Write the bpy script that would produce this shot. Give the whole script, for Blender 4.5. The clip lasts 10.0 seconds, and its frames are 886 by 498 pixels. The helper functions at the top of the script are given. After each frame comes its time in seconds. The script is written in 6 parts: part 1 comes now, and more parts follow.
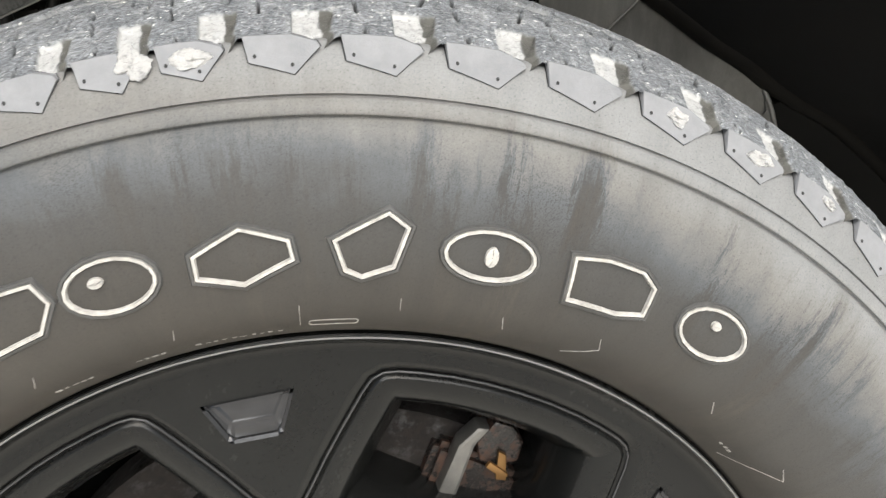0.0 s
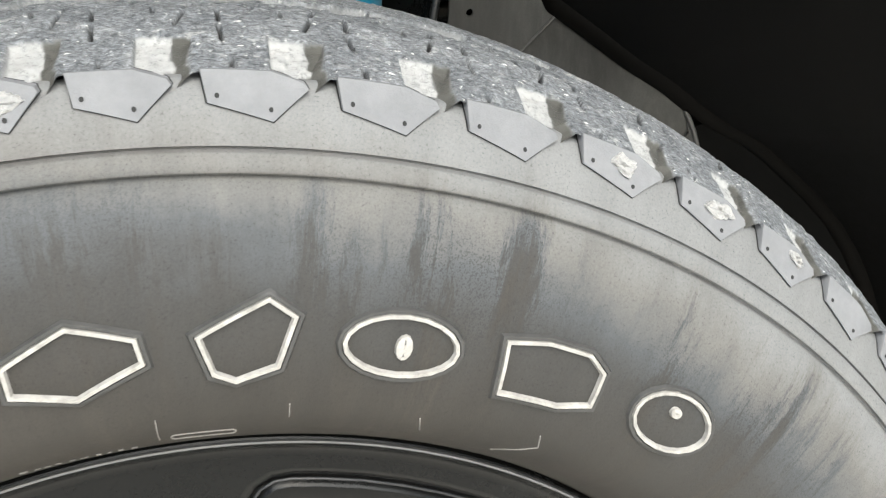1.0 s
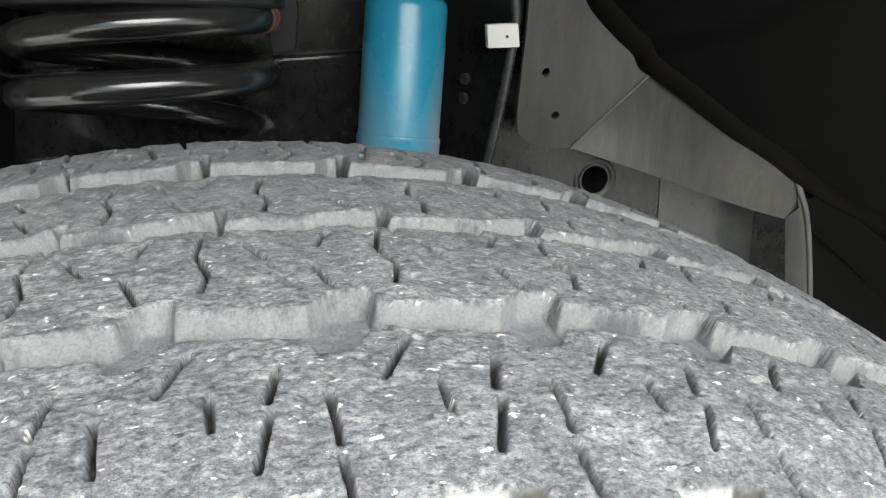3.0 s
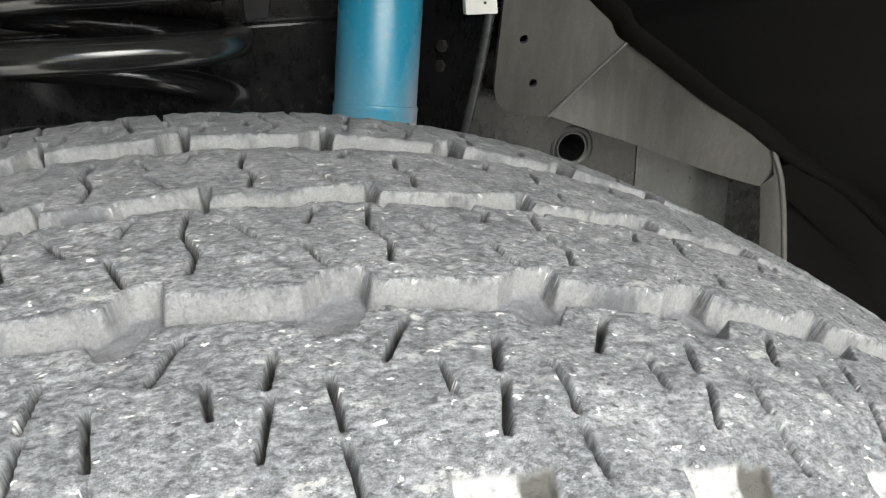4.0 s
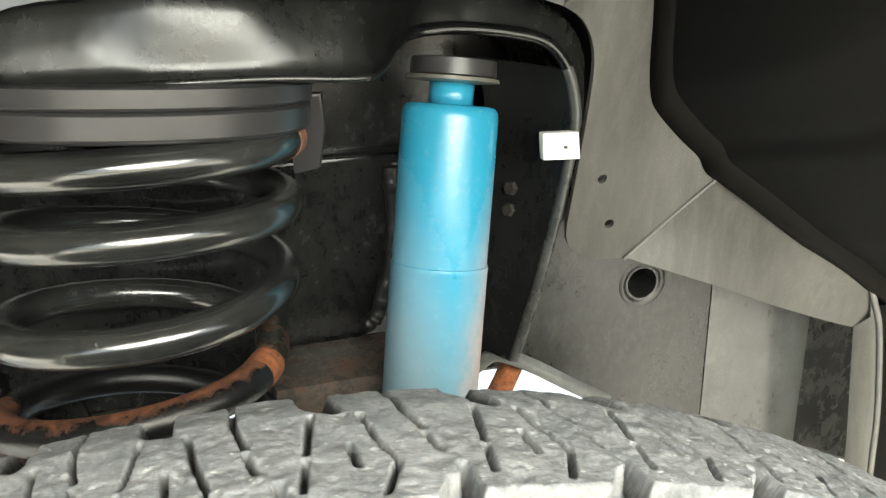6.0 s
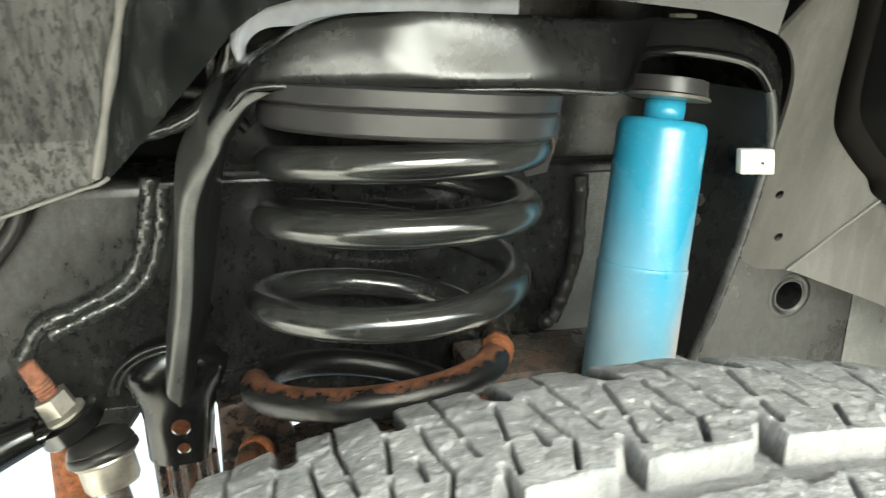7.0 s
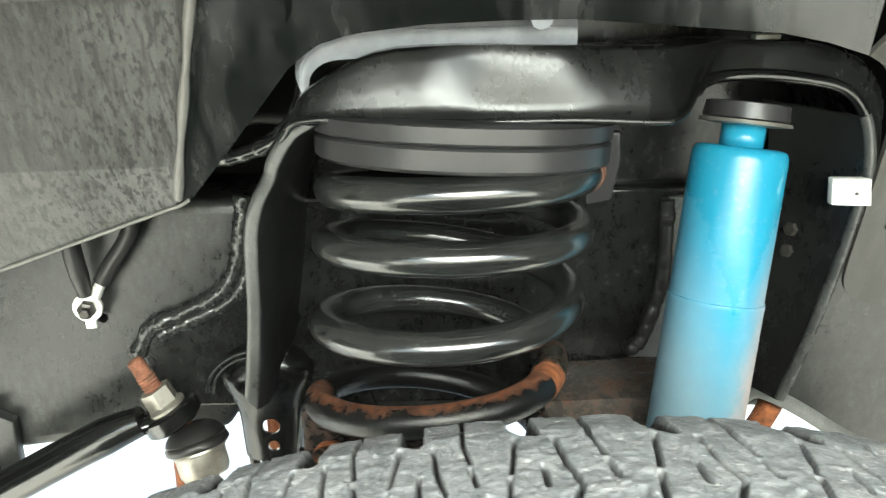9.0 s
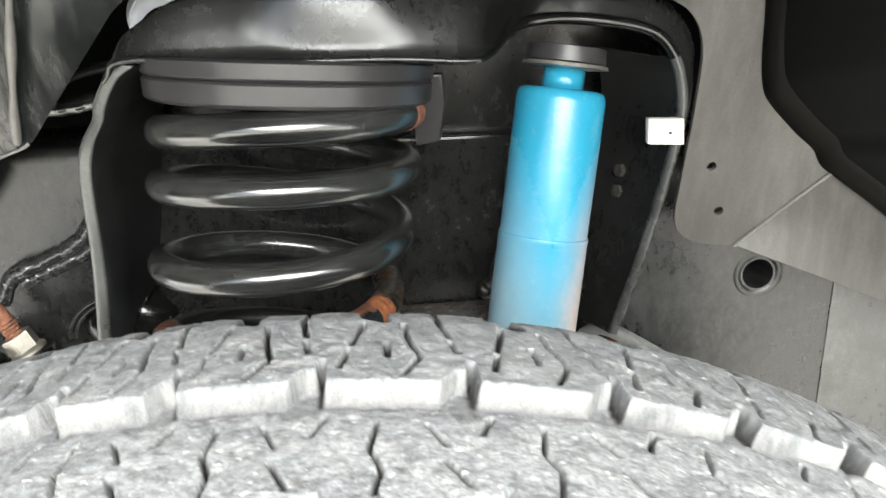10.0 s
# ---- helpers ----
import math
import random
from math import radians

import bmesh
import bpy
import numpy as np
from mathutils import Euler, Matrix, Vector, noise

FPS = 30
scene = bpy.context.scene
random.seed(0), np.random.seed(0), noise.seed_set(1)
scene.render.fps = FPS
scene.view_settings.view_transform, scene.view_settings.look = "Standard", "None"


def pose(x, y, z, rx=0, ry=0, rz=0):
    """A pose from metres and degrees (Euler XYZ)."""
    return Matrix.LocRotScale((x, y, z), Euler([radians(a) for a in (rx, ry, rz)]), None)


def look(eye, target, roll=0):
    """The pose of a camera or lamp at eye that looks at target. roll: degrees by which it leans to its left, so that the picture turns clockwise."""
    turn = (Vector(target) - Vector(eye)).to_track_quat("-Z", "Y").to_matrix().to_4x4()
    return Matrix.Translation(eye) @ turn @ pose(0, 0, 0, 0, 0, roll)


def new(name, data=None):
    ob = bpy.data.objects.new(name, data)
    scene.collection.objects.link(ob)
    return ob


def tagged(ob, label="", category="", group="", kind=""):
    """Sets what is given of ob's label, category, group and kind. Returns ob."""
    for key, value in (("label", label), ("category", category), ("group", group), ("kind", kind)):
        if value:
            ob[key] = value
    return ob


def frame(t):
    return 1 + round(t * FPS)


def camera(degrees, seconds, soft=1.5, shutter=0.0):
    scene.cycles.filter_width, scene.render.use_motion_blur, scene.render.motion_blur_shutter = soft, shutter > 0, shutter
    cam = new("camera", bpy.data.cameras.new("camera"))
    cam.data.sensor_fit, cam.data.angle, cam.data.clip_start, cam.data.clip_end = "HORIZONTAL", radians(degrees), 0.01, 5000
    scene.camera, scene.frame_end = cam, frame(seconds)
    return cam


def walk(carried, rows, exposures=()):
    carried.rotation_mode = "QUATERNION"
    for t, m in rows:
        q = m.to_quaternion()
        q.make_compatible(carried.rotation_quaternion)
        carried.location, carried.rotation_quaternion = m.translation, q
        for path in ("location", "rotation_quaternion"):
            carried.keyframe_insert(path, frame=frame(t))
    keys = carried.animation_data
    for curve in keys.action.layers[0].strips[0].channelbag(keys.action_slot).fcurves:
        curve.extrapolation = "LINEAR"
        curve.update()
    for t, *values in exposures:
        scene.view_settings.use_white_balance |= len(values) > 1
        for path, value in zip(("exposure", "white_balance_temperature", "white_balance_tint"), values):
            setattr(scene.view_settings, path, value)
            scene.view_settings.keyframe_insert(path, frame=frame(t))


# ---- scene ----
from mathutils import geometry

# Camera and its walk.
cam = camera(55.1, 10.0, soft=1.2, shutter=0.22)
PATH = [
    (0.0, pose(0.0122, -0.3613, 0.8508, 70.01, 1.23, -8.71)),
    (0.5, pose(0.0140, -0.3293, 0.8474, 71.49, 0.89, -13.27)),
    (1.0, pose(0.0289, -0.2887, 0.8488, 70.80, 0.86, -14.73)),
    (1.5, pose(0.0443, -0.2465, 0.8773, 68.94, 0.77, -14.40)),
    (2.0, pose(0.0340, -0.2044, 0.9115, 69.23, -0.24, -14.15)),
    (2.5, pose(0.0241, -0.1454, 0.9171, 68.09, -0.03, -14.18)),
    (2.7, pose(0.0209, -0.1274, 0.9150, 68.20, 0.27, -14.52)),
    (3.8, pose(0.0089, -0.1024, 0.9098, 65.92, 0.41, -17.36)),
    (4.0, pose(0.0123, -0.1058, 0.9121, 65.65, 0.24, -17.38)),
    (4.5, pose(0.0085, -0.1002, 0.9266, 65.81, -0.02, -17.77)),
    (5.0, pose(0.0083, -0.0554, 0.9475, 66.83, 0.58, -17.48)),
    (5.2, pose(0.0108, -0.0343, 0.9457, 67.56, 0.76, -17.59)),
    (6.3, pose(-0.0200, 0.0069, 0.9638, 68.26, -0.21, -17.73)),
    (6.5, pose(-0.0558, 0.0032, 0.9668, 68.49, 0.04, -17.59)),
    (7.0, pose(-0.1324, -0.0029, 0.9576, 69.51, -2.07, -16.49)),
    (7.5, pose(-0.1907, -0.0181, 0.9501, 69.92, -6.26, -12.53)),
    (8.0, pose(-0.1865, -0.0268, 0.9586, 70.02, -5.85, -6.30)),
    (8.5, pose(-0.1053, -0.0211, 0.9708, 69.95, -2.41, -3.62)),
    (9.0, pose(-0.0495, -0.0195, 0.9774, 69.07, 0.90, -3.03)),
    (9.5, pose(-0.0052, -0.0238, 0.9742, 68.25, 0.46, -3.90)),
    (10.0, pose(0.0283, -0.0541, 0.9602, 67.80, 0.71, -5.25)),
]
EXPOSURE = [(0.0, 0.42, 6450, 7), (0.5, 0.35, 6400, 6), (1.0, 0.4, 6350, 5), (1.5, 0.12, 6300, 4), (2.0, 0.15, 6250, 4), (2.5, 0.62, 6250, 4), (4.0, 0.8, 6450, 5), (4.5, 0.95, 6500, 4), (5.0, 1.35, 6650, 0), (6.3, 2.25, 6950, 0), (7.0, 2.3, 6800, -3), (8.0, 2.42, 6600, -5), (9.0, 2.35, 6500, -4), (10.0, 2.27, 6450, 5)]
walk(cam, PATH, EXPOSURE)

# World, sun.
world = bpy.data.worlds.new("overcast_sky")
scene.world = world
world.use_nodes = True
wn = world.node_tree.nodes
sky = wn.new("ShaderNodeTexSky")
sky.sky_type = "NISHITA"
sky.sun_disc = False
sky.sun_elevation = radians(48)
sky.sun_rotation = radians(175)
sky.air_density, sky.dust_density, sky.ozone_density = 1.0, 4.0, 1.0
wn["Background"].inputs["Strength"].default_value = 0.15
world.node_tree.links.new(sky.outputs["Color"], wn["Background"].inputs["Color"])
sun = new("sun", bpy.data.lights.new("sun", "SUN"))
sun.data.energy, sun.data.angle, sun.data.color = 3.8, radians(64), (1.0, 0.985, 0.95)
sun.matrix_world = look((0.25, -3.0, 3.55), (0, 0, 0.7))


# Materials.
class Nodes:
    """Short hand for building one material."""

    def __init__(self, name, rough=0.5, metal=0.0, spec=0.5):
        self.mat = bpy.data.materials.new(name)
        self.mat.use_nodes = True
        self.tree = self.mat.node_tree
        self.b = self.tree.nodes["Principled BSDF"]
        self.b.inputs["Roughness"].default_value = rough
        self.b.inputs["Metallic"].default_value = metal
        self.b.inputs["Specular IOR Level"].default_value = spec

    def add(self, kind):
        return self.tree.nodes.new("ShaderNode" + kind)

    def link(self, a, b):
        self.tree.links.new(a, b)

    def place(self, stretch=(1, 1, 1)):
        g = self.add("NewGeometry")
        m = self.add("Mapping")
        m.inputs["Scale"].default_value = stretch
        self.link(g.outputs["Position"], m.inputs["Vector"])
        return m.outputs["Vector"]

    def noise(self, scale, detail=4, rough=0.6, stretch=(1, 1, 1), vec=None):
        n = self.add("TexNoise")
        n.inputs["Scale"].default_value = scale
        n.inputs["Detail"].default_value = detail
        n.inputs["Roughness"].default_value = rough
        self.link(vec if vec is not None else self.place(stretch), n.inputs["Vector"])
        return n.outputs["Fac"]

    def ramp(self, fac, stops):
        r = self.add("ValToRGB")
        e = r.color_ramp.elements
        while len(e) < len(stops):
            e.new(0.5)
        for el, (p, c) in zip(e, stops):
            el.position = p
            el.color = (*c, 1) if isinstance(c, tuple) else (c, c, c, 1)
        self.link(fac, r.inputs["Fac"])
        return r.outputs["Color"]

    def mix(self, fac, a, b, blend="MIX"):
        m = self.add("Mix")
        m.data_type, m.blend_type = "RGBA", blend
        for slot, v in ((0, fac), (6, a), (7, b)):
            if isinstance(v, (int, float)):
                m.inputs[slot].default_value = v if slot == 0 else (v, v, v, 1)
            elif isinstance(v, tuple):
                m.inputs[slot].default_value = (*v, 1)
            else:
                self.link(v, m.inputs[slot])
        return m.outputs[2]

    def math(self, op, a, b=0.0):
        m = self.add("Math")
        m.operation = op
        for slot, v in enumerate((a, b)):
            if isinstance(v, (int, float)):
                m.inputs[slot].default_value = v
            else:
                self.link(v, m.inputs[slot])
        return m.outputs[0]

    def color(self, c):
        self.link(c, self.b.inputs["Base Color"])

    def roughness(self, c):
        self.link(c, self.b.inputs["Roughness"])

    def bump(self, height, strength=0.3, distance=0.001):
        b = self.add("Bump")
        b.inputs["Strength"].default_value = strength
        b.inputs["Distance"].default_value = distance
        self.link(height, b.inputs["Height"])
        self.link(b.outputs["Normal"], self.b.inputs["Normal"])


def rubber_tread():
    """Worn dusty rubber on top; dust in the grooves, dried clay in the shoulder slots. The near-black of sipes, step
    faces and inboard slots is clean rubber with their shade put in.
    """
    n = Nodes("worn_tread_rubber", 0.75, spec=0.35)

    def cover(name):
        a = n.add("Attribute")
        a.attribute_name = name
        return a.outputs["Fac"]

    sep = n.add("SeparateXYZ")
    n.link(n.add("NewGeometry").outputs["Position"], sep.inputs[0])
    rub = n.ramp(sep.outputs["Y"], [(0.045, 1.0), (0.15, 0.42)])
    coarse = n.ramp(n.noise(80, 5, 0.65), [(0.3, (0.13, 0.137, 0.147)), (0.55, (0.205, 0.214, 0.225)), (0.75, (0.31, 0.316, 0.322))])
    ob = n.add("SeparateXYZ")
    n.link(n.add("NewGeometry").outputs["Position"], ob.inputs[0])
    round_way = n.math("MULTIPLY", n.math("ARCTAN2", ob.outputs["X"], n.math("SUBTRACT", ob.outputs["Z"], 0.42)), 0.42)
    stroke = n.add("CombineXYZ")
    n.link(n.math("MULTIPLY", round_way, 0.5), stroke.inputs[0])
    n.link(ob.outputs["Y"], stroke.inputs[1])
    stroke = stroke.outputs[0]
    fine = n.ramp(n.noise(800, 5, 0.85, vec=stroke), [(0.36, 0.34), (0.5, 0.97), (0.64, 1.85)])
    fine = n.mix(n.ramp(sep.outputs["Y"], [(0.07, 1.0), (0.15, 0.5)]), 1.0, fine)
    c = n.mix(1.0, coarse, fine, "MULTIPLY")
    # dark pits, pale scuffs and bright crumbs, most of them on the outer rows, which kerbs and stones rub
    pit = n.ramp(n.noise(640, 3, 0.6, vec=stroke), [(0.34, 0.8), (0.41, 0.0)])
    scuff = n.ramp(n.noise(240, 6, 0.75, vec=stroke), [(0.57, 0.0), (0.64, 1.0)])
    crumb = n.ramp(n.noise(450, 3, 0.6, vec=stroke), [(0.645, 0.0), (0.68, 1.0)])
    chip = n.ramp(n.noise(130, 7, 0.78, vec=stroke), [(0.585, 0.0), (0.63, 1.0)])
    crack = n.ramp(n.math("ABSOLUTE", n.math("SUBTRACT", n.noise(170, 4, 0.65, (0.8, 1.1, 1)), 0.5)), [(0.0, 0.6), (0.016, 0.0)])
    c = n.mix(n.math("MULTIPLY", n.math("MULTIPLY", chip, 0.75), rub), c, (0.46, 0.46, 0.45))
    c = n.mix(n.math("MULTIPLY", crack, rub), c, (0.06, 0.061, 0.065))
    c = n.mix(n.math("MULTIPLY", pit, rub), c, (0.045, 0.046, 0.05))
    c = n.mix(n.math("MULTIPLY", n.math("MULTIPLY", scuff, 0.45), rub), c, (0.48, 0.48, 0.475))
    c = n.mix(n.math("MULTIPLY", crumb, rub), c, (0.75, 0.75, 0.73))
    wall = n.mix(n.noise(75, 7, 0.75), (0.17, 0.175, 0.182), (0.37, 0.372, 0.368))
    wall = n.mix(n.ramp(n.noise(70, 5, 0.7, vec=stroke), [(0.52, 0.0), (0.62, 0.75)]), wall, (0.085, 0.092, 0.102))
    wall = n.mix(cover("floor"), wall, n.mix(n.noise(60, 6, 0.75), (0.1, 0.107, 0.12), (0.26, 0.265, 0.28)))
    wall = n.mix(1.0, wall, n.ramp(n.noise(1300, 4, 0.8), [(0.32, 0.75), (0.5, 1.0), (0.68, 1.2)]), "MULTIPLY")
    clay = n.mix(n.noise(130, 7, 0.78), (0.27, 0.27, 0.265), (0.62, 0.618, 0.61))
    clay = n.mix(n.ramp(n.noise(420, 5, 0.8), [(0.36, 0.65), (0.48, 0.0)]), clay, (0.17, 0.17, 0.165))
    c = n.mix(cover("groove"), c, wall)
    c = n.mix(cover("slot"), c, n.mix(n.noise(150, 6, 0.75), (0.035, 0.035, 0.032), (0.15, 0.145, 0.13)))
    c = n.mix(cover("clay"), c, clay)
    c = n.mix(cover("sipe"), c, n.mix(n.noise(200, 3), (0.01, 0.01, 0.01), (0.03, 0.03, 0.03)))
    n.color(c)
    n.roughness(n.ramp(n.noise(300, 2), [(0.35, 0.42), (0.7, 0.85)]))
    n.bump(n.math("ADD", n.noise(900, 5, 0.8), n.math("MULTIPLY", n.noise(220, 4, 0.6), 0.6)), 0.7, 0.0016)
    return n.mat


def rubber_dusty(name, a, b, rough=0.9):
    n = Nodes(name, rough, spec=0.2)
    n.color(n.mix(n.noise(90, 6, 0.7), a, b))
    n.bump(n.noise(900, 4, 0.7), 0.4, 0.0008)
    return n.mat


def dried_clay():
    """Pale clay crust, thin in places, where the grey rubber shows through its crumbs."""
    n = Nodes("dried_clay", 0.92, spec=0.2)
    c = n.mix(n.noise(110, 6, 0.7), (0.3, 0.296, 0.288), (0.6, 0.592, 0.58))
    thin = n.ramp(n.noise(210, 6, 0.75), [(0.38, 1.0), (0.5, 0.0)])
    n.color(n.mix(n.math("MULTIPLY", thin, 0.55), c, (0.14, 0.14, 0.14)))
    n.bump(n.noise(420, 6, 0.8), 0.9, 0.0016)
    return n.mat


def rubber_sidewall():
    """Black rubber, grey with road dust towards the tread, with washed streaks running down to the wheel."""
    n = Nodes("sidewall_rubber", 0.62, spec=0.4)
    co = n.add("TexCoord")
    sep = n.add("SeparateXYZ")
    n.link(co.outputs["Object"], sep.inputs[0])
    x, z = sep.outputs["X"], sep.outputs["Z"]
    r = n.math("SQRT", n.math("ADD", n.math("MULTIPLY", x, x), n.math("MULTIPLY", z, z)))
    ang = n.math("ARCTAN2", x, z)
    polar = n.add("CombineXYZ")
    n.link(n.math("MULTIPLY", ang, 0.33), polar.inputs[0])
    n.link(n.math("MULTIPLY", r, 0.12), polar.inputs[1])
    streak = n.noise(75, 7, 0.8, vec=polar.outputs[0])
    where = n.add("CombineXYZ")
    n.link(n.math("MULTIPLY", ang, 0.33), where.inputs[0])
    much = n.ramp(n.noise(16, 2, 0.5, vec=where.outputs[0]), [(0.44, 0.1), (0.58, 1.0)])
    dots = n.math("MULTIPLY", n.math("SUBTRACT", n.noise(420, 3, 0.7), 0.5), 0.07)
    drip = n.math("MAXIMUM", n.math("ADD", n.math("SUBTRACT", streak, 0.5), dots), 0.0)
    shift = n.math("MULTIPLY", drip, n.math("MULTIPLY", n.math("MULTIPLY", much, n.ramp(r, [(0.356, 1.0), (0.372, 0.15)])), -0.32))
    patch = n.math("MULTIPLY", n.math("SUBTRACT", n.noise(17, 5, 0.65), 0.5), 0.05)
    # the tone also turns greyer towards +x
    t = n.math("ADD", n.math("ADD", r, shift), n.math("ADD", patch, n.math("MULTIPLY", n.math("SUBTRACT", x, 0.05), 0.1)))
    t = n.math("MULTIPLY", n.math("SUBTRACT", t, 0.26), 1 / 0.14)
    dust = n.ramp(t, [(0.0, (0.05, 0.044, 0.037)), (0.3, (0.036, 0.033, 0.029)), (0.52, (0.04, 0.039, 0.037)), (0.63, (0.062, 0.066, 0.07)), (0.77, (0.124, 0.119, 0.112)), (0.9, (0.168, 0.169, 0.168))])
    speck = n.ramp(n.noise(1100, 3, 0.8), [(0.3, 0.55), (0.4, 0.95), (0.66, 1.12)])
    smear = n.ramp(n.noise(70, 5, 0.7, vec=polar.outputs[0]), [(0.36, 0.92), (0.5, 1.0), (0.64, 1.06)])
    wet = n.math("MULTIPLY", n.ramp(n.noise(1500, 2, 0.5), [(0.53, 0.0), (0.6, 0.6)]), n.ramp(t, [(0.4, 0.0), (0.5, 1.0), (0.66, 1.0), (0.8, 0.0)]))
    wet = n.math("MULTIPLY", wet, much)
    c = n.mix(1.0, n.mix(1.0, dust, speck, "MULTIPLY"), smear, "MULTIPLY")
    c = n.mix(wet, c, (0.025, 0.025, 0.026))
    n.color(c)
    n.bump(n.noise(1500, 3, 0.7), 0.25, 0.0004)
    return n.mat


def painted_steel(name, dark=0.012, dust=0.05, rough=(0.22, 0.5), spots=0.5, spec=0.7, dents=0.0):
    """Black chassis paint with a thin film of dust and fine dried drops."""
    n = Nodes(name, 0.35, spec=spec)
    film = n.ramp(n.noise(8, 5, 0.55), [(0.34, 0.0), (0.68, 1.0)])
    drop = n.ramp(n.noise(140, 6, 0.7, (1, 1, 0.6)), [(0.35, 0.0), (0.67, 1.0)])
    grain = n.ramp(n.noise(700, 3, 0.7), [(0.35, 0.6), (0.65, 1.25)])
    fac = n.math("MULTIPLY", n.math("MULTIPLY", film, grain), n.math("ADD", 1 - spots, n.math("MULTIPLY", drop, spots)))
    n.color(n.mix(fac, (dark, dark * 1.02, dark), (dust * 0.97, dust, dust * 0.95)))
    n.roughness(n.ramp(n.math("ADD", n.math("MULTIPLY", film, 0.6), n.math("MULTIPLY", drop, 0.3)), [(0.1, rough[0]), (0.8, rough[1])]))
    relief = n.math("MULTIPLY", n.noise(160, 4, 0.6), 0.06)
    if dents:
        relief = n.math("ADD", relief, n.math("MULTIPLY", n.noise(28, 3, 0.5), dents * 4))
    n.bump(relief, 1.0, 0.0006)
    return n.mat


def liner_plastic(name, dark, light, rough, streaks=1.0, spec=0.5, fold=0.0, drops=0.0):
    """Black moulded plastic, filmed with dust; rain has washed fine dark runs and drops into it. Above the fold the
    shade of the upper panel is put into the colour.
    """
    n = Nodes(name, rough, spec=spec)
    run = n.ramp(n.noise(150, 5, 0.62, (1, 1, 0.06)), [(0.4, 0.0), (0.6, 1.0)])
    drop = n.ramp(n.noise(150, 4, 0.6, (1, 1, 0.28)), [(0.36, 0.0), (0.56, 1.0)])
    where = n.ramp(n.noise(9, 3, 0.5, (1, 1, 0.5)), [(0.32, 0.2), (0.62, 1.0)])
    film = n.ramp(n.noise(10, 4, 0.55, (1, 1, 0.3)), [(0.3, 0.45), (0.7, 1.0)])
    speck = n.ramp(n.noise(900, 3, 0.7), [(0.3, 0.85), (0.7, 1.12)])
    wash = n.mix(n.math("MULTIPLY", where, streaks), 1.0, n.math("MULTIPLY", n.math("ADD", 0.2, n.math("MULTIPLY", run, 0.8)), n.math("ADD", 0.35, n.math("MULTIPLY", drop, 0.65))))
    fac = n.math("MULTIPLY", n.math("MULTIPLY", film, speck), wash)
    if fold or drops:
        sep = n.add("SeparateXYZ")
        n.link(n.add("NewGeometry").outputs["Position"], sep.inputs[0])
    if drops:
        bead = n.ramp(n.noise(330, 3, 0.55, (1, 1, 0.4)), [(0.52, 1.0), (0.62, 0.0)])
        trail = n.ramp(n.noise(190, 4, 0.6, (1, 1, 0.045)), [(0.48, 1.0), (0.62, 0.0)])
        wet = n.ramp(n.math("ADD", n.math("ADD", sep.outputs["X"], 0.5), n.math("MULTIPLY", n.noise(14, 3, 0.6), 0.1)), [(0.24, 0.12 * drops), (0.34, drops)])
        fac = n.math("MULTIPLY", fac, n.mix(wet, 1.0, n.math("MULTIPLY", n.math("ADD", 0.3, n.math("MULTIPLY", bead, 0.7)), n.math("ADD", 0.4, n.math("MULTIPLY", trail, 0.6)))))
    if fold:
        # the upper panel's shade, painted in as a straight step at the fold
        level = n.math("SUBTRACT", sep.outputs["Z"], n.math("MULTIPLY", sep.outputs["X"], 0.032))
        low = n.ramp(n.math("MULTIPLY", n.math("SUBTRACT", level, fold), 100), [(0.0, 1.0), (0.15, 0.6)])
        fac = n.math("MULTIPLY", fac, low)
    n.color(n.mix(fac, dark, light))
    n.roughness(n.ramp(fac, [(0.0, rough), (1.0, rough + 0.25)]))
    n.bump(n.noise(900, 2, 0.6), 0.1, 0.0004)
    return n.mat


def slick_plastic():
    """Clean black moulded plastic, slightly wavy, that mirrors the daylight in upright bands."""
    n = Nodes("slick_liner_plastic", 0.16, spec=0.5)
    film = n.ramp(n.noise(40, 5, 0.6, (1, 1, 0.15)), [(0.45, 0.0), (0.75, 1.0)])
    n.color(n.mix(film, (0.005, 0.006, 0.0055), (0.03, 0.031, 0.03)))
    n.roughness(n.ramp(film, [(0.0, 0.14), (1.0, 0.4)]))
    n.bump(n.noise(22, 2, 0.4, (1, 1, 0.1)), 0.5, 0.004)
    return n.mat


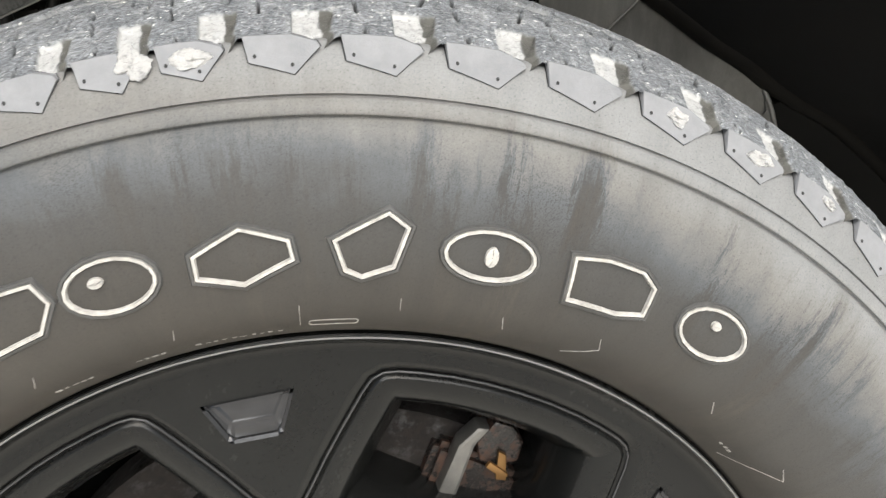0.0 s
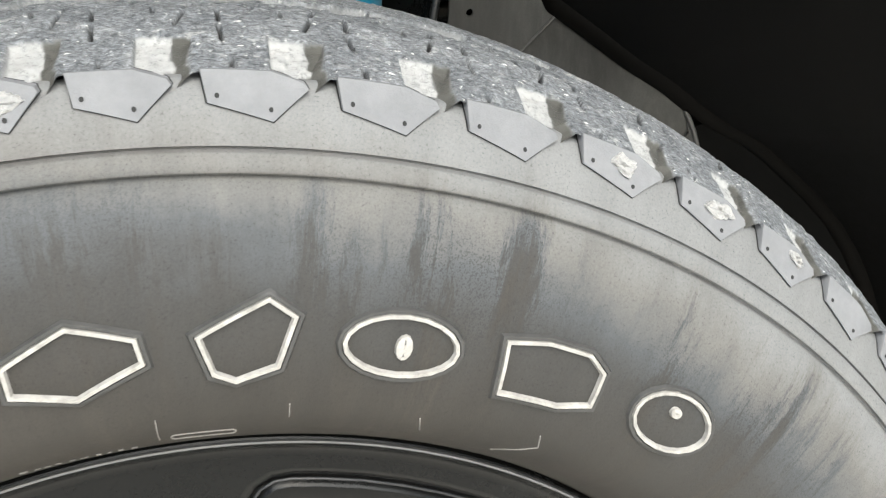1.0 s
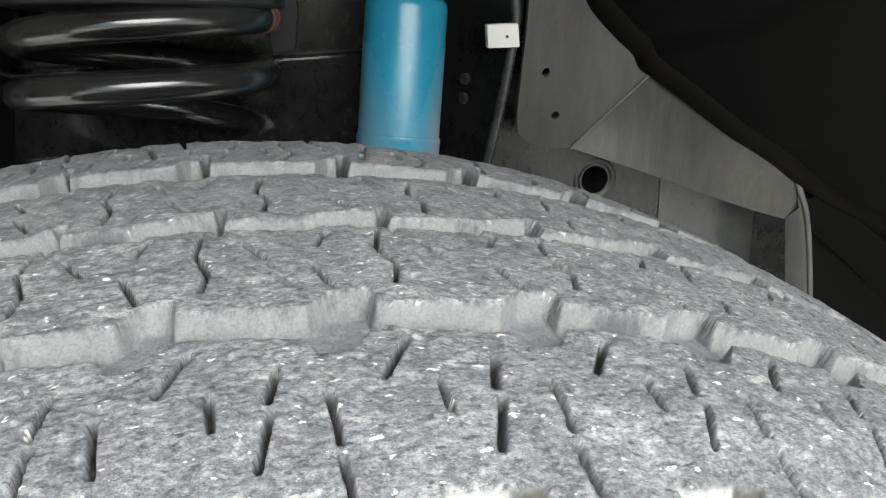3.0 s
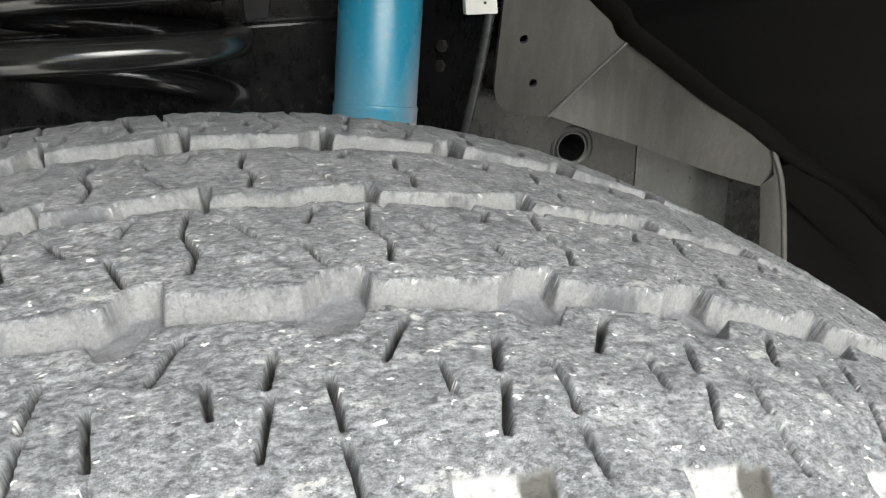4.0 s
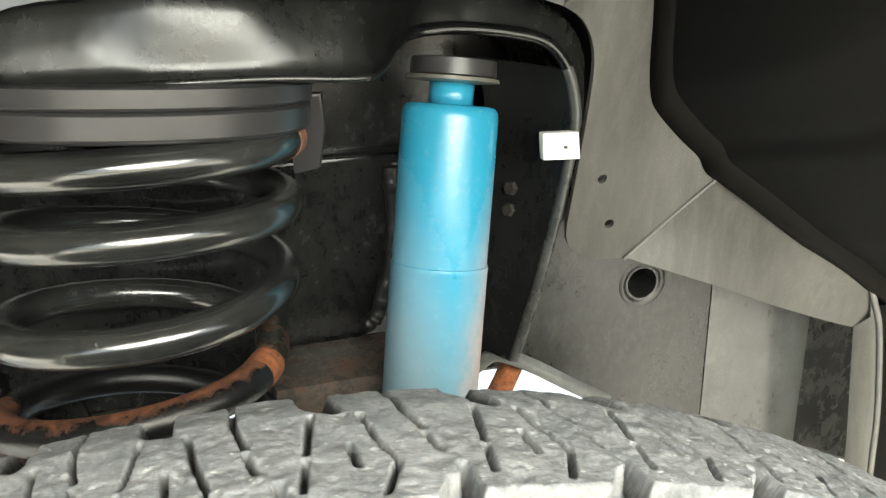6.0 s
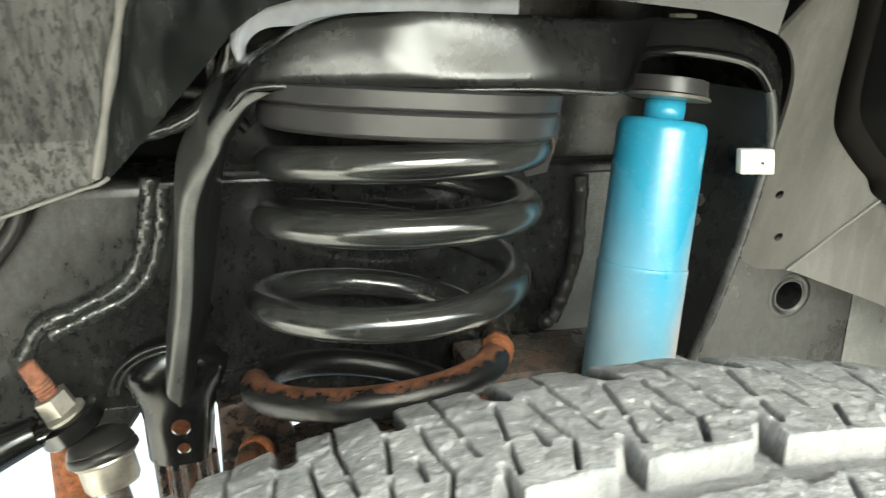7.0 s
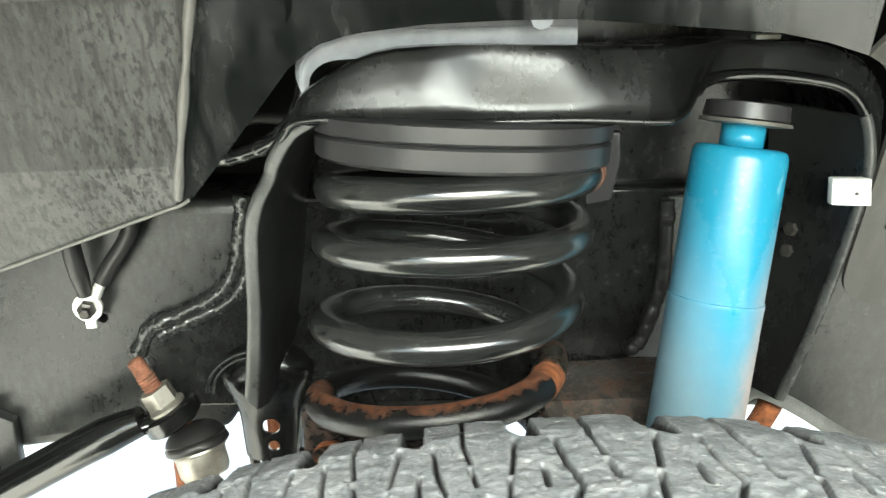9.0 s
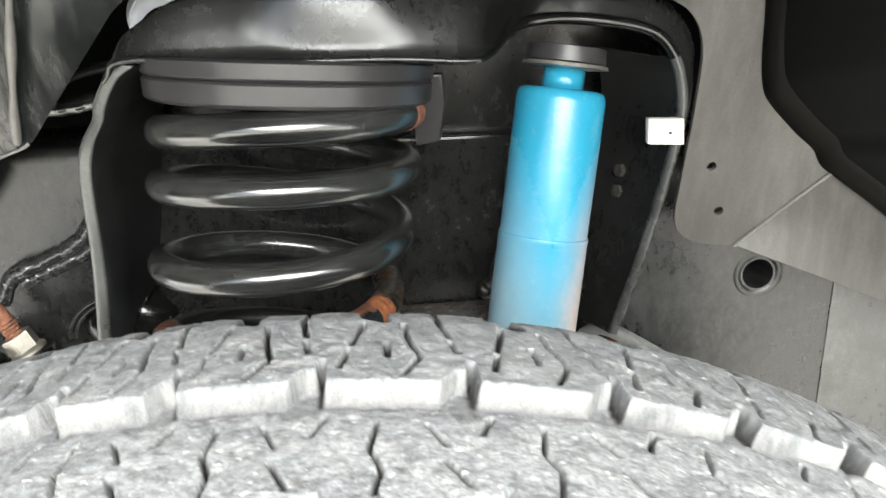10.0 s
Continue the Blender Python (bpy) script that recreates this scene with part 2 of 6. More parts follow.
def rusty(name, steel, rust, amount=0.5, lean=0.0, outer=0.0):
    """Rust breaking through paint; lean brings it to the upper and inner faces, where wet dirt lies, outer to the side that the tyre throws dirt at."""
    n = Nodes(name, 0.8, spec=0.5)
    f = n.noise(75, 8, 0.8)
    if lean:
        sep = n.add("SeparateXYZ")
        n.link(n.add("NewGeometry").outputs["Normal"], sep.inputs[0])
        side = n.math("ADD", n.math("MULTIPLY", sep.outputs["Z"], 0.9), n.math("MULTIPLY", sep.outputs["Y"], 0.6))
        f = n.math("ADD", f, n.math("MULTIPLY", n.math("SUBTRACT", side, 0.55), lean))
    if outer:
        at = n.add("SeparateXYZ")
        n.link(n.add("NewGeometry").outputs["Position"], at.inputs[0])
        f = n.math("SUBTRACT", f, n.math("MAXIMUM", n.math("MULTIPLY", n.math("SUBTRACT", at.outputs["Y"], 0.44), outer), 0.0))
    f = n.ramp(f, [(0.60 - amount * 0.4, 0.0), (0.74 - amount * 0.36, 1.0)])
    shade = n.mix(n.ramp(n.noise(190, 6, 0.75), [(0.35, 0.0), (0.65, 1.0)]), rust, (rust[0] * 0.32, rust[1] * 0.3, rust[2] * 0.32))
    n.color(n.mix(f, steel, shade))
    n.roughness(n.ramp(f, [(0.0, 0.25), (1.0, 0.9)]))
    n.bump(n.noise(420, 5, 0.7), 0.4, 0.001)
    return n.mat


def plain(name, c, rough, metal=0.0, vary=0.25, scale=120, bump=0.1, spec=0.5):
    n = Nodes(name, rough, metal, spec)
    lo = tuple(v * (1 - vary) for v in c)
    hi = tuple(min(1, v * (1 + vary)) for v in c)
    n.color(n.mix(n.noise(scale, 5, 0.65), lo, hi))
    n.bump(n.noise(scale * 4, 4, 0.6), bump, 0.0005)
    return n.mat


def shock_paint():
    """Blue enamel, dusty and rust-stained towards the bottom, where the tyre throws dirt at it."""
    n = Nodes("blue_enamel", 0.3, spec=0.5)
    g = n.add("NewGeometry")
    sep = n.add("SeparateXYZ")
    n.link(g.outputs["Position"], sep.inputs[0])
    nor = n.add("SeparateXYZ")
    n.link(g.outputs["Normal"], nor.inputs[0])
    low = n.math("ADD", sep.outputs["Z"], n.math("MULTIPLY", n.math("SUBTRACT", n.noise(70, 6, 0.75), 0.5), 0.045))
    low = n.math("SUBTRACT", low, n.math("MULTIPLY", n.math("ABSOLUTE", nor.outputs["X"]), 0.06))
    dirt = n.ramp(n.math("MULTIPLY", n.math("SUBTRACT", low, 0.68), 1 / 0.135), [(-0.3, 1.0), (0.75, 0.0)])
    base = n.mix(n.noise(40, 4), (0.018, 0.21, 0.34), (0.03, 0.26, 0.4))
    base = n.mix(n.ramp(n.noise(260, 4, 0.7), [(0.55, 0.0), (0.75, 0.35)]), base, (0.2, 0.36, 0.46))
    rust = n.ramp(n.math("ADD", nor.outputs["X"], n.math("SUBTRACT", n.noise(110, 5, 0.7), 0.5)), [(0.25, 0.0), (0.75, 1.0)])
    tone = n.mix(n.noise(120, 5), (0.2, 0.21, 0.21), (0.22, 0.33, 0.39))
    tone = n.mix(rust, tone, n.mix(n.noise(200, 4), (0.42, 0.24, 0.17), (0.5, 0.38, 0.32)))
    n.color(n.mix(n.math("MULTIPLY", dirt, 0.72), base, tone))
    n.roughness(n.ramp(dirt, [(0.0, 0.23), (1.0, 0.75)]))
    n.bump(n.noise(300, 3), 0.05, 0.0004)
    return n.mat


TREAD = rubber_tread()
LUG_DARK = rubber_dusty("dark_lug_rubber", (0.02, 0.02, 0.02), (0.05, 0.05, 0.05))
CLAY = dried_clay()
SIDEWALL = rubber_sidewall()
LUG = rubber_dusty("shoulder_lug_rubber", (0.14, 0.143, 0.15), (0.25, 0.252, 0.26), 0.7)
WHITE = plain("white_rubber", (0.36, 0.345, 0.32), 0.7, vary=0.75, scale=230, bump=0.5)
BASE = plain("dusty_moulded_rubber", (0.05, 0.049, 0.047), 0.6, vary=0.5, scale=160, bump=0.3)
RUBBER = plain("black_rubber", (0.014, 0.0135, 0.013), 0.42, vary=0.4, scale=200)
MOULD = plain("moulded_mark_rubber", (0.33, 0.31, 0.29), 0.7, vary=0.3, scale=200)
RIM = painted_steel("satin_black_alloy", 0.005, 0.012, (0.18, 0.3), 0.5, 0.22)
RIM_BEAD = plain("polished_black_bead", (0.05, 0.05, 0.052), 0.25, 0.5)
RIM_EDGE = plain("bright_rim_edge", (0.22, 0.22, 0.22), 0.3, 0.8)
SILVER = plain("satin_grey_inlay", (0.045, 0.045, 0.047), 0.22, 0.6)
STEEL = painted_steel("black_chassis_paint", 0.0035, 0.014, (0.16, 0.36), 0.6, 0.55, 0.25)
RAIL = painted_steel("black_frame_paint", 0.0035, 0.038, (0.18, 0.4), 0.9, 0.5, 0.15)
TOWER_SIDE = painted_steel("dusty_tower_side_paint", 0.006, 0.026, (0.24, 0.42), 0.7, 0.5, 0.2)
# Chassis paint with the light on flange face, side lip and doubler put in.
PANEL = painted_steel("lit_panel_paint", 0.026, 0.14, (0.26, 0.42), 0.5, 0.5, 0.15)
BARE = painted_steel("black_bay_sheet_paint", 0.004, 0.024, (0.16, 0.3), 0.7, 0.3, 0.1)
PLATE = painted_steel("pale_bracket_paint", 0.06, 0.27, (0.3, 0.5), 0.5, 0.5, 0.15)
SPRING = painted_steel("black_spring_enamel", 0.008, 0.05, (0.13, 0.27), 0.8, 1.0)
BAR = painted_steel("black_bar_paint", 0.003, 0.010, (0.12, 0.24), 0.6, 0.9)
FLANGE = painted_steel("dusty_flange_paint", 0.006, 0.03, (0.28, 0.42), 0.5, 0.6, 0.2)
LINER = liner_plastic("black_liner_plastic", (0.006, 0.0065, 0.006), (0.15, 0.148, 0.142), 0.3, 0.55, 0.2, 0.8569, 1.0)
SLICK = slick_plastic()
LINER_DUSTY = liner_plastic("dusty_liner_plastic", (0.008, 0.008, 0.0075), (0.115, 0.111, 0.102), 0.3, 0.35, 0.3)
# Near-black liner plastic: the shade deep in the arch is put into it.
LINER_DARK = liner_plastic("shaded_liner_plastic", (0.0024, 0.0024, 0.0023), (0.0075, 0.0071, 0.0064), 0.5, 0.5, 0.1)
# Brownish near-black for the liner's ridge and shoulder.
LINER_BEND = liner_plastic("brown_black_liner_plastic", (0.002, 0.0019, 0.0016), (0.006, 0.0052, 0.0042), 0.4, 0.5, 0.07)
BLUE = shock_paint()
PAD = plain("grey_rubber", (0.03, 0.029, 0.03), 0.33, vary=0.35, scale=60, spec=0.5)
RUST = rusty("rusted_steel", (0.02, 0.02, 0.02), (0.3, 0.1, 0.035), 0.8)
RUST_PART = rusty("flaking_black_paint_over_rust", (0.01, 0.01, 0.01), (0.3, 0.1, 0.04), 0.42)
RUST_TURN = rusty("spring_enamel_with_rust", (0.008, 0.008, 0.008), (0.21, 0.078, 0.034), 0.27, 0.26, 9.0)
BOLT = rusty("rusted_stud", (0.12, 0.08, 0.06), (0.25, 0.1, 0.055), 0.7)
BOLT_DARK = plain("dark_bolt_steel", (0.06, 0.055, 0.05), 0.4, 0.6, 0.4, 300)
ZINC = plain("zinc_plate", (0.34, 0.32, 0.28), 0.38, 0.75, 0.45, 160)
TIN = plain("tinned_copper", (0.75, 0.74, 0.7), 0.3, 0.6, 0.2, 200)
GOLD = plain("brass_clip", (0.2, 0.11, 0.04), 0.4, 0.7)
LINER_EDGE = plain("worn_plastic_edge", (0.13, 0.126, 0.117), 0.45, vary=0.4, scale=90)
CLIP = plain("white_nylon", (0.72, 0.7, 0.66), 0.5, vary=0.06)
CONCRETE = plain("pale_concrete", (0.8, 0.76, 0.68), 0.9, vary=0.2, scale=3)
BODY = plain("dark_body_paint", (0.03, 0.03, 0.035), 0.25)
WELD = painted_steel("painted_weld", 0.008, 0.035, (0.2, 0.34), 0.5, 0.7, 0.9)
# Rust darkened to near-black: the shade behind the spokes is put in.
DISC = rusty("shaded_rusted_disc", (0.006, 0.005, 0.0045), (0.012, 0.008, 0.006), 0.7)
EAR = rusty("brown_dusty_steel", (0.018, 0.017, 0.013), (0.12, 0.05, 0.025), 0.22)
GRIME = rusty("grimy_brown_steel", (0.014, 0.012, 0.011), (0.10, 0.046, 0.025), 0.3)
AXLE_STEEL = rusty("brown_grey_axle_steel", (0.055, 0.05, 0.045), (0.15, 0.066, 0.036), 0.25)
CAST = plain("cast_iron_grey", (0.17, 0.165, 0.155), 0.42, 0.7, 0.35, 150)


# Mesh helpers.
def child(ob, parent):
    ob.parent = parent
    ob.matrix_parent_inverse = parent.matrix_world.inverted()
    return ob


SPACE = Matrix.Identity(4)


def flatten(me):
    """Large many-sided faces are flat sheet."""
    for p in me.polygons:
        if p.loop_total > 4 and p.area > 2e-4:
            p.use_smooth = False


def part(name, bm, mat, parent=None, label="", smooth=True, angle=35):
    """One bmesh as one mesh object, under a thing or a part."""
    bm.transform(SPACE)
    bmesh.ops.recalc_face_normals(bm, faces=bm.faces)
    me = bpy.data.meshes.new(name)
    bm.to_mesh(me)
    bm.free()
    me.materials.append(mat)
    me.polygons.foreach_set("use_smooth", [smooth] * len(me.polygons))
    if smooth:
        me.set_sharp_from_angle(angle=radians(angle))
        flatten(me)
    ob = new(name, me)
    if parent is not None:
        child(ob, parent)
    if label:
        ob["label"] = label
    return ob


def empty(name, loc=(0, 0, 0)):
    ob = new(name)
    ob.location = SPACE @ Vector(loc)
    bpy.context.view_layer.update()
    return ob


def grid(rows, closed_u=False, thick=0.0):
    """A sheet through rows of points, thickened along its normals away from the rows' front."""
    bm = bmesh.new()
    vs = [[bm.verts.new(p) for p in row] for row in rows]
    for a, b in zip(vs, vs[1:]):
        n = len(a)
        for i in range(n if closed_u else n - 1):
            j = (i + 1) % n
            try:
                bm.faces.new((a[i], a[j], b[j], b[i]))
            except ValueError:
                pass
    if thick:
        bmesh.ops.recalc_face_normals(bm, faces=bm.faces)
        bmesh.ops.solidify(bm, geom=bm.faces[:], thickness=thick)
    return bm


def smooth_line(points, n):
    """n points along a Catmull-Rom curve through points."""
    p = [Vector(q) for q in points]
    p = [2 * p[0] - p[1]] + p + [2 * p[-1] - p[-2]]
    out = []
    m = len(p) - 3
    for i in range(n):
        s = i / (n - 1) * m
        k = min(int(s), m - 1)
        t = s - k
        a, b, c, d = p[k:k + 4]
        out.append(0.5 * ((2 * b) + (c - a) * t + (2 * a - 5 * b + 4 * c - d) * t * t + (3 * b - a - 3 * c + d) * t ** 3))
    return out


def tube(points, radius, segs=16, flat=1.0, caps=True):
    """A round bar along points; radius may be a list."""
    bm = bmesh.new()
    pts = [Vector(q) for q in points]
    rad = radius if isinstance(radius, (list, tuple)) else [radius] * len(pts)
    rings = []
    up = Vector((0.13, 0.2, 1)).normalized()
    for i, q in enumerate(pts):
        d = (pts[min(i + 1, len(pts) - 1)] - pts[max(i - 1, 0)]).normalized()
        side = d.cross(up)
        if side.length < 1e-4:
            side = d.cross(Vector((1, 0, 0)))
        side.normalize()
        nor = side.cross(d)
        rings.append([bm.verts.new(q + rad[i] * (math.cos(a) * side + flat * math.sin(a) * nor)) for a in (2 * math.pi * k / segs for k in range(segs))])
    for a, b in zip(rings, rings[1:]):
        for k in range(segs):
            bm.faces.new((a[k], a[(k + 1) % segs], b[(k + 1) % segs], b[k]))
    if caps:
        bm.faces.new(rings[0][::-1])
        bm.faces.new(rings[-1])
    return bm


def lathe(profile, a, b, segs=40, caps=True):
    """A turned body: (distance along the axis 0..1 in metres from a, radius) about the line from a to b."""
    a, b = Vector(a), Vector(b)
    d = (b - a).normalized()
    return tube_rings([(a + d * h, r) for h, r in profile], d, segs, caps)


def tube_rings(rings, d, segs, caps=True):
    bm = bmesh.new()
    side = d.cross(Vector((0.3, 1, 0.2))).normalized()
    nor = side.cross(d)
    made = [[bm.verts.new(q + r * (math.cos(t) * side + math.sin(t) * nor)) for t in (2 * math.pi * k / segs for k in range(segs))] for q, r in rings]
    for u, v in zip(made, made[1:]):
        for k in range(segs):
            bm.faces.new((u[k], u[(k + 1) % segs], v[(k + 1) % segs], v[k]))
    if caps:
        bm.faces.new(made[0][::-1])
        bm.faces.new(made[-1])
    return bm


def prism(outline, depth, bevel=0.0, segments=2):
    """A plate: outline of 3D points in one plane, pushed by the vector depth."""
    bm = bmesh.new()
    f = bm.faces.new([bm.verts.new(p) for p in outline])
    got = bmesh.ops.extrude_face_region(bm, geom=[f])
    bmesh.ops.translate(bm, vec=depth, verts=[e for e in got["geom"] if isinstance(e, bmesh.types.BMVert)])
    bmesh.ops.recalc_face_normals(bm, faces=bm.faces)
    if bevel:
        bmesh.ops.bevel(bm, geom=bm.edges[:], offset=bevel, segments=segments, affect="EDGES", profile=0.6)
    return bm


def box(lo, hi, bevel=0.0):
    x0, y0, z0 = lo
    x1, y1, z1 = hi
    return prism([(x0, y0, z0), (x1, y0, z0), (x1, y0, z1), (x0, y0, z1)], (0, y1 - y0, 0), bevel)


def join(*parts):
    bm = bmesh.new()
    for b in parts:
        me = bpy.data.meshes.new("join")
        b.to_mesh(me)
        b.free()
        bm.from_mesh(me)
        bpy.data.meshes.remove(me)
    return bm


def drill(ob, holes, depth=0.06):
    """Cuts round holes (centre, direction, radius) right through ob."""
    cutters = []
    for c, d, r in holes:
        d, c = Vector(d).normalized(), SPACE @ Vector(c)
        bm = tube_rings([(Vector(c) - d * depth, r), (Vector(c) + d * depth, r)], d, 24)
        bmesh.ops.recalc_face_normals(bm, faces=bm.faces)
        me = bpy.data.meshes.new("cut")
        bm.to_mesh(me)
        bm.free()
        cut = new("cut", me)
        mod = ob.modifiers.new("cut", "BOOLEAN")
        mod.object, mod.operation, mod.solver = cut, "DIFFERENCE", "EXACT"
        cutters.append(cut)
    bpy.context.view_layer.update()
    old = ob.data
    me = bpy.data.meshes.new_from_object(ob.evaluated_get(bpy.context.evaluated_depsgraph_get()))
    ob.modifiers.clear()
    ob.data = me
    me.name = old.name
    me.materials.clear()
    me.materials.append(old.materials[0])
    me.polygons.foreach_set("material_index", [0] * len(me.polygons))
    flatten(me)
    for c in cutters:
        bpy.data.objects.remove(c)
    return ob


# Ground.
bm = bmesh.new()
bmesh.ops.create_grid(bm, x_segments=8, y_segments=8, size=400)
tagged(part("ground", bm, CONCRETE), "pale sunlit concrete ground", "ground", kind="structure")

# ---- The wheel: tyre, rim. Axis along y through (0, *, 0.42).
AXLE = Vector((0.0, 0.0, 0.42))
wheel = empty("truck_wheel", (0, 0.105, 0.0))
tagged(wheel, "dusty all-terrain tyre on a satin black alloy wheel", "wheel")


def polar(deg, r, y):
    a = radians(deg)
    return (r * math.sin(a), y, 0.42 + r * math.cos(a))


def crown(y):
    d = np.abs(y - 0.107)
    edge = np.clip((y - 0.2225) / 0.007, 0, 1)
    return 0.4192 - 0.0076 * (d / 0.1) ** 2.2 - 0.22 * np.maximum(0, d - 0.095) - 0.0022 * np.clip((y - 0.2195) / 0.004, 0, 1) ** 2 - 0.016 * edge ** 1.5


# The pitches of the pattern are of uneven length, as tyre makers set them. Each row has its own steps, in degrees.
def knots(steps, before, after):
    """The steps, carried on round the tyre on both sides."""
    return np.array([steps[0] - before * k for k in range(24, 0, -1)] + list(steps) + [steps[-1] + after * k for k in range(1, 62)])


LUG_STEPS = knots([-17.6, -13.2, -8.76, -4.36, 0.74, 6.49, 12.58, 18.74, 25.07, 31.18, 36.97], 6.0, 6.1)
LUG_EVEN = 0.49 + 6.1 * (np.arange(len(LUG_STEPS)) - 28)


def even(a):
    """Angle on a tyre with even pitches of 6.1 degrees."""
    return np.interp(a, LUG_STEPS, LUG_EVEN)


def uneven(b):
    return float(np.interp(b, LUG_EVEN, LUG_STEPS))


def share_of(a, steps):
    """How far along its pitch an angle lies, 0 to 1."""
    k = np.clip(np.searchsorted(steps, a, side="right") - 1, 0, len(steps) - 2)
    return (a - steps[k]) / (steps[k + 1] - steps[k])


def saw(a, phase, period):
    return (a - phase) / period - np.floor((a - phase) / period)


TABLE = np.random.RandomState(7).rand(256, 256)


def vnoise(a, y, size):
    """Smooth random values -1..1 over the tread, with bumps of about size metres."""
    u, v = a * radians(1) * 0.415 / size + 500, y / size + 500
    i, j = np.floor(u).astype(int), np.floor(v).astype(int)
    f, g = u - i, v - j
    f, g = f * f * (3 - 2 * f), g * g * (3 - 2 * g)
    t = lambda p, q: TABLE[p % 256, q % 256]
    return 2 * ((t(i, j) * (1 - f) + t(i + 1, j) * f) * (1 - g) + (t(i, j + 1) * (1 - f) + t(i + 1, j + 1) * f) * g) - 1


def seg_distance(a, y, p, q):
    """Distance in metres from (angle, y) to a line from p to q, both (degrees, mm)."""
    k = radians(1) * 0.415
    ax, ay = a * k, y
    px, py, qx, qy = p[0] * k, p[1] / 1000 - 0.0018, q[0] * k, q[1] / 1000 - 0.0018
    dx, dy = qx - px, qy - py
    t = np.clip(((ax - px) * dx + (ay - py) * dy) / (dx * dx + dy * dy), 0, 1)
    return np.hypot(ax - px - t * dx, ay - py - t * dy)


def interp(u, pts):
    return np.interp(u, [p[0] for p in pts], [p[1] - 1.7 for p in pts]) / 1000


# Edges of the three grooves over one pitch (share of the pitch, mm across the tread).
G1 = dict(steps=knots([-8.4, -3.9, 0.5, 6.15, 12.1, 17.95, 23.4], 4.4, 6.1), depth=0.0068, slit=0.0007, run=0.0, dark=0.45,
          near=[(0, 40), (0.08, 39.5), (0.6, 37.5), (0.65, 32), (0.82, 32.5), (0.93, 40), (1, 40)],
          far=[(0, 50.2), (0.02, 50), (0.65, 48.8), (0.78, 54), (0.985, 56), (1, 50.2)])
G2 = dict(steps=knots([-12.3, -7.9, -3.2, 2.1, 7.9, 13.95, 19.75, 25.2], 4.4, 6.1), depth=0.0066, slit=0.0013, run=0.002, dark=0.85,
          near=[(0, 90), (0.5, 88), (0.55, 91), (0.93, 90.5), (0.96, 86.5), (1, 89)],
          far=[(0, 97.2), (0.42, 97), (0.48, 99.5), (0.6, 99.5), (0.9, 103.5), (0.985, 104), (1, 97.2)])
G3 = dict(steps=knots([-17.2, -12.8, -8.5, -4.0, 1.65, 7.7, 13.85, 19.8, 25.4], 4.4, 6.1), depth=0.0085, slit=0.0012, run=0.005, dark=1.0,
          near=[(0, 138), (0.7, 138.5), (0.82, 135), (0.97, 136.5), (1, 138)],
          far=[(0, 154.8), (0.76, 154.5), (0.88, 162.5), (0.985, 163.5), (1, 154.8)])
# Sipes: lines over one pitch, degrees from the phase and mm.
SIPES = {
    "outer": (0.72, 6.03, [[(-0.05, 35), (-0.95, 24)], [(0.4, 22), (0.45, 14)], [(2.2, 28), (1.85, 19)], [(1.9, 16), (1.45, 5.5)],
                           [(3.45, 20), (3.5, 9)], [(3.5, 5.5), (3.6, -3.5)], [(4.0, -15), (4.05, -23)]]),
    "mid": (0.85, 6.1, [[(0.35, 88), (0.05, 77), (0.45, 67), (0.15, 58)], [(1.6, 81), (2.3, 72)], [(3.7, 68), (4.3, 56)], [(4.6, 87), (4.1, 79)]]),
    "inner": (3.5, 6.15, [[(0.1, 132), (-0.2, 121), (0.2, 113), (-0.1, 103)], [(2.0, 131), (2.6, 122)], [(2.5, 116), (3.2, 106)], [(4.4, 135), (3.9, 127)]]),
    # degrees from the slot, at an even pitch of 5.45
    "inboard": (0.0, 5.45, [[(-0.5, 199), (-0.65, 192), (-1.0, 179)], [(-1.08, 176), (-1.4, 163)], [(1.1, 198), (1.2, 184), (1.53, 171)],
                            [(2.62, 225), (2.5, 200), (2.75, 187)], [(2.72, 184), (2.9, 174)], [(0.38, 182), (0.36, 171)], [(1.47, 170), (0.82, 158.5)]]),
}
OUTER_PHASE, PITCH = 0.72, 6.1
SLOTS = knots([-20.4, -15.9, -11.5, -7.0, -2.2, 3.8, 10.2, 16.2, 22.0], 4.4, 5.9)


def inboard_share(a):
    """Degrees from the nearest slot of the inboard shoulder, at an even pitch."""
    f = share_of(a, SLOTS)
    return np.where(f > 0.68, f - 1, f) * 5.45


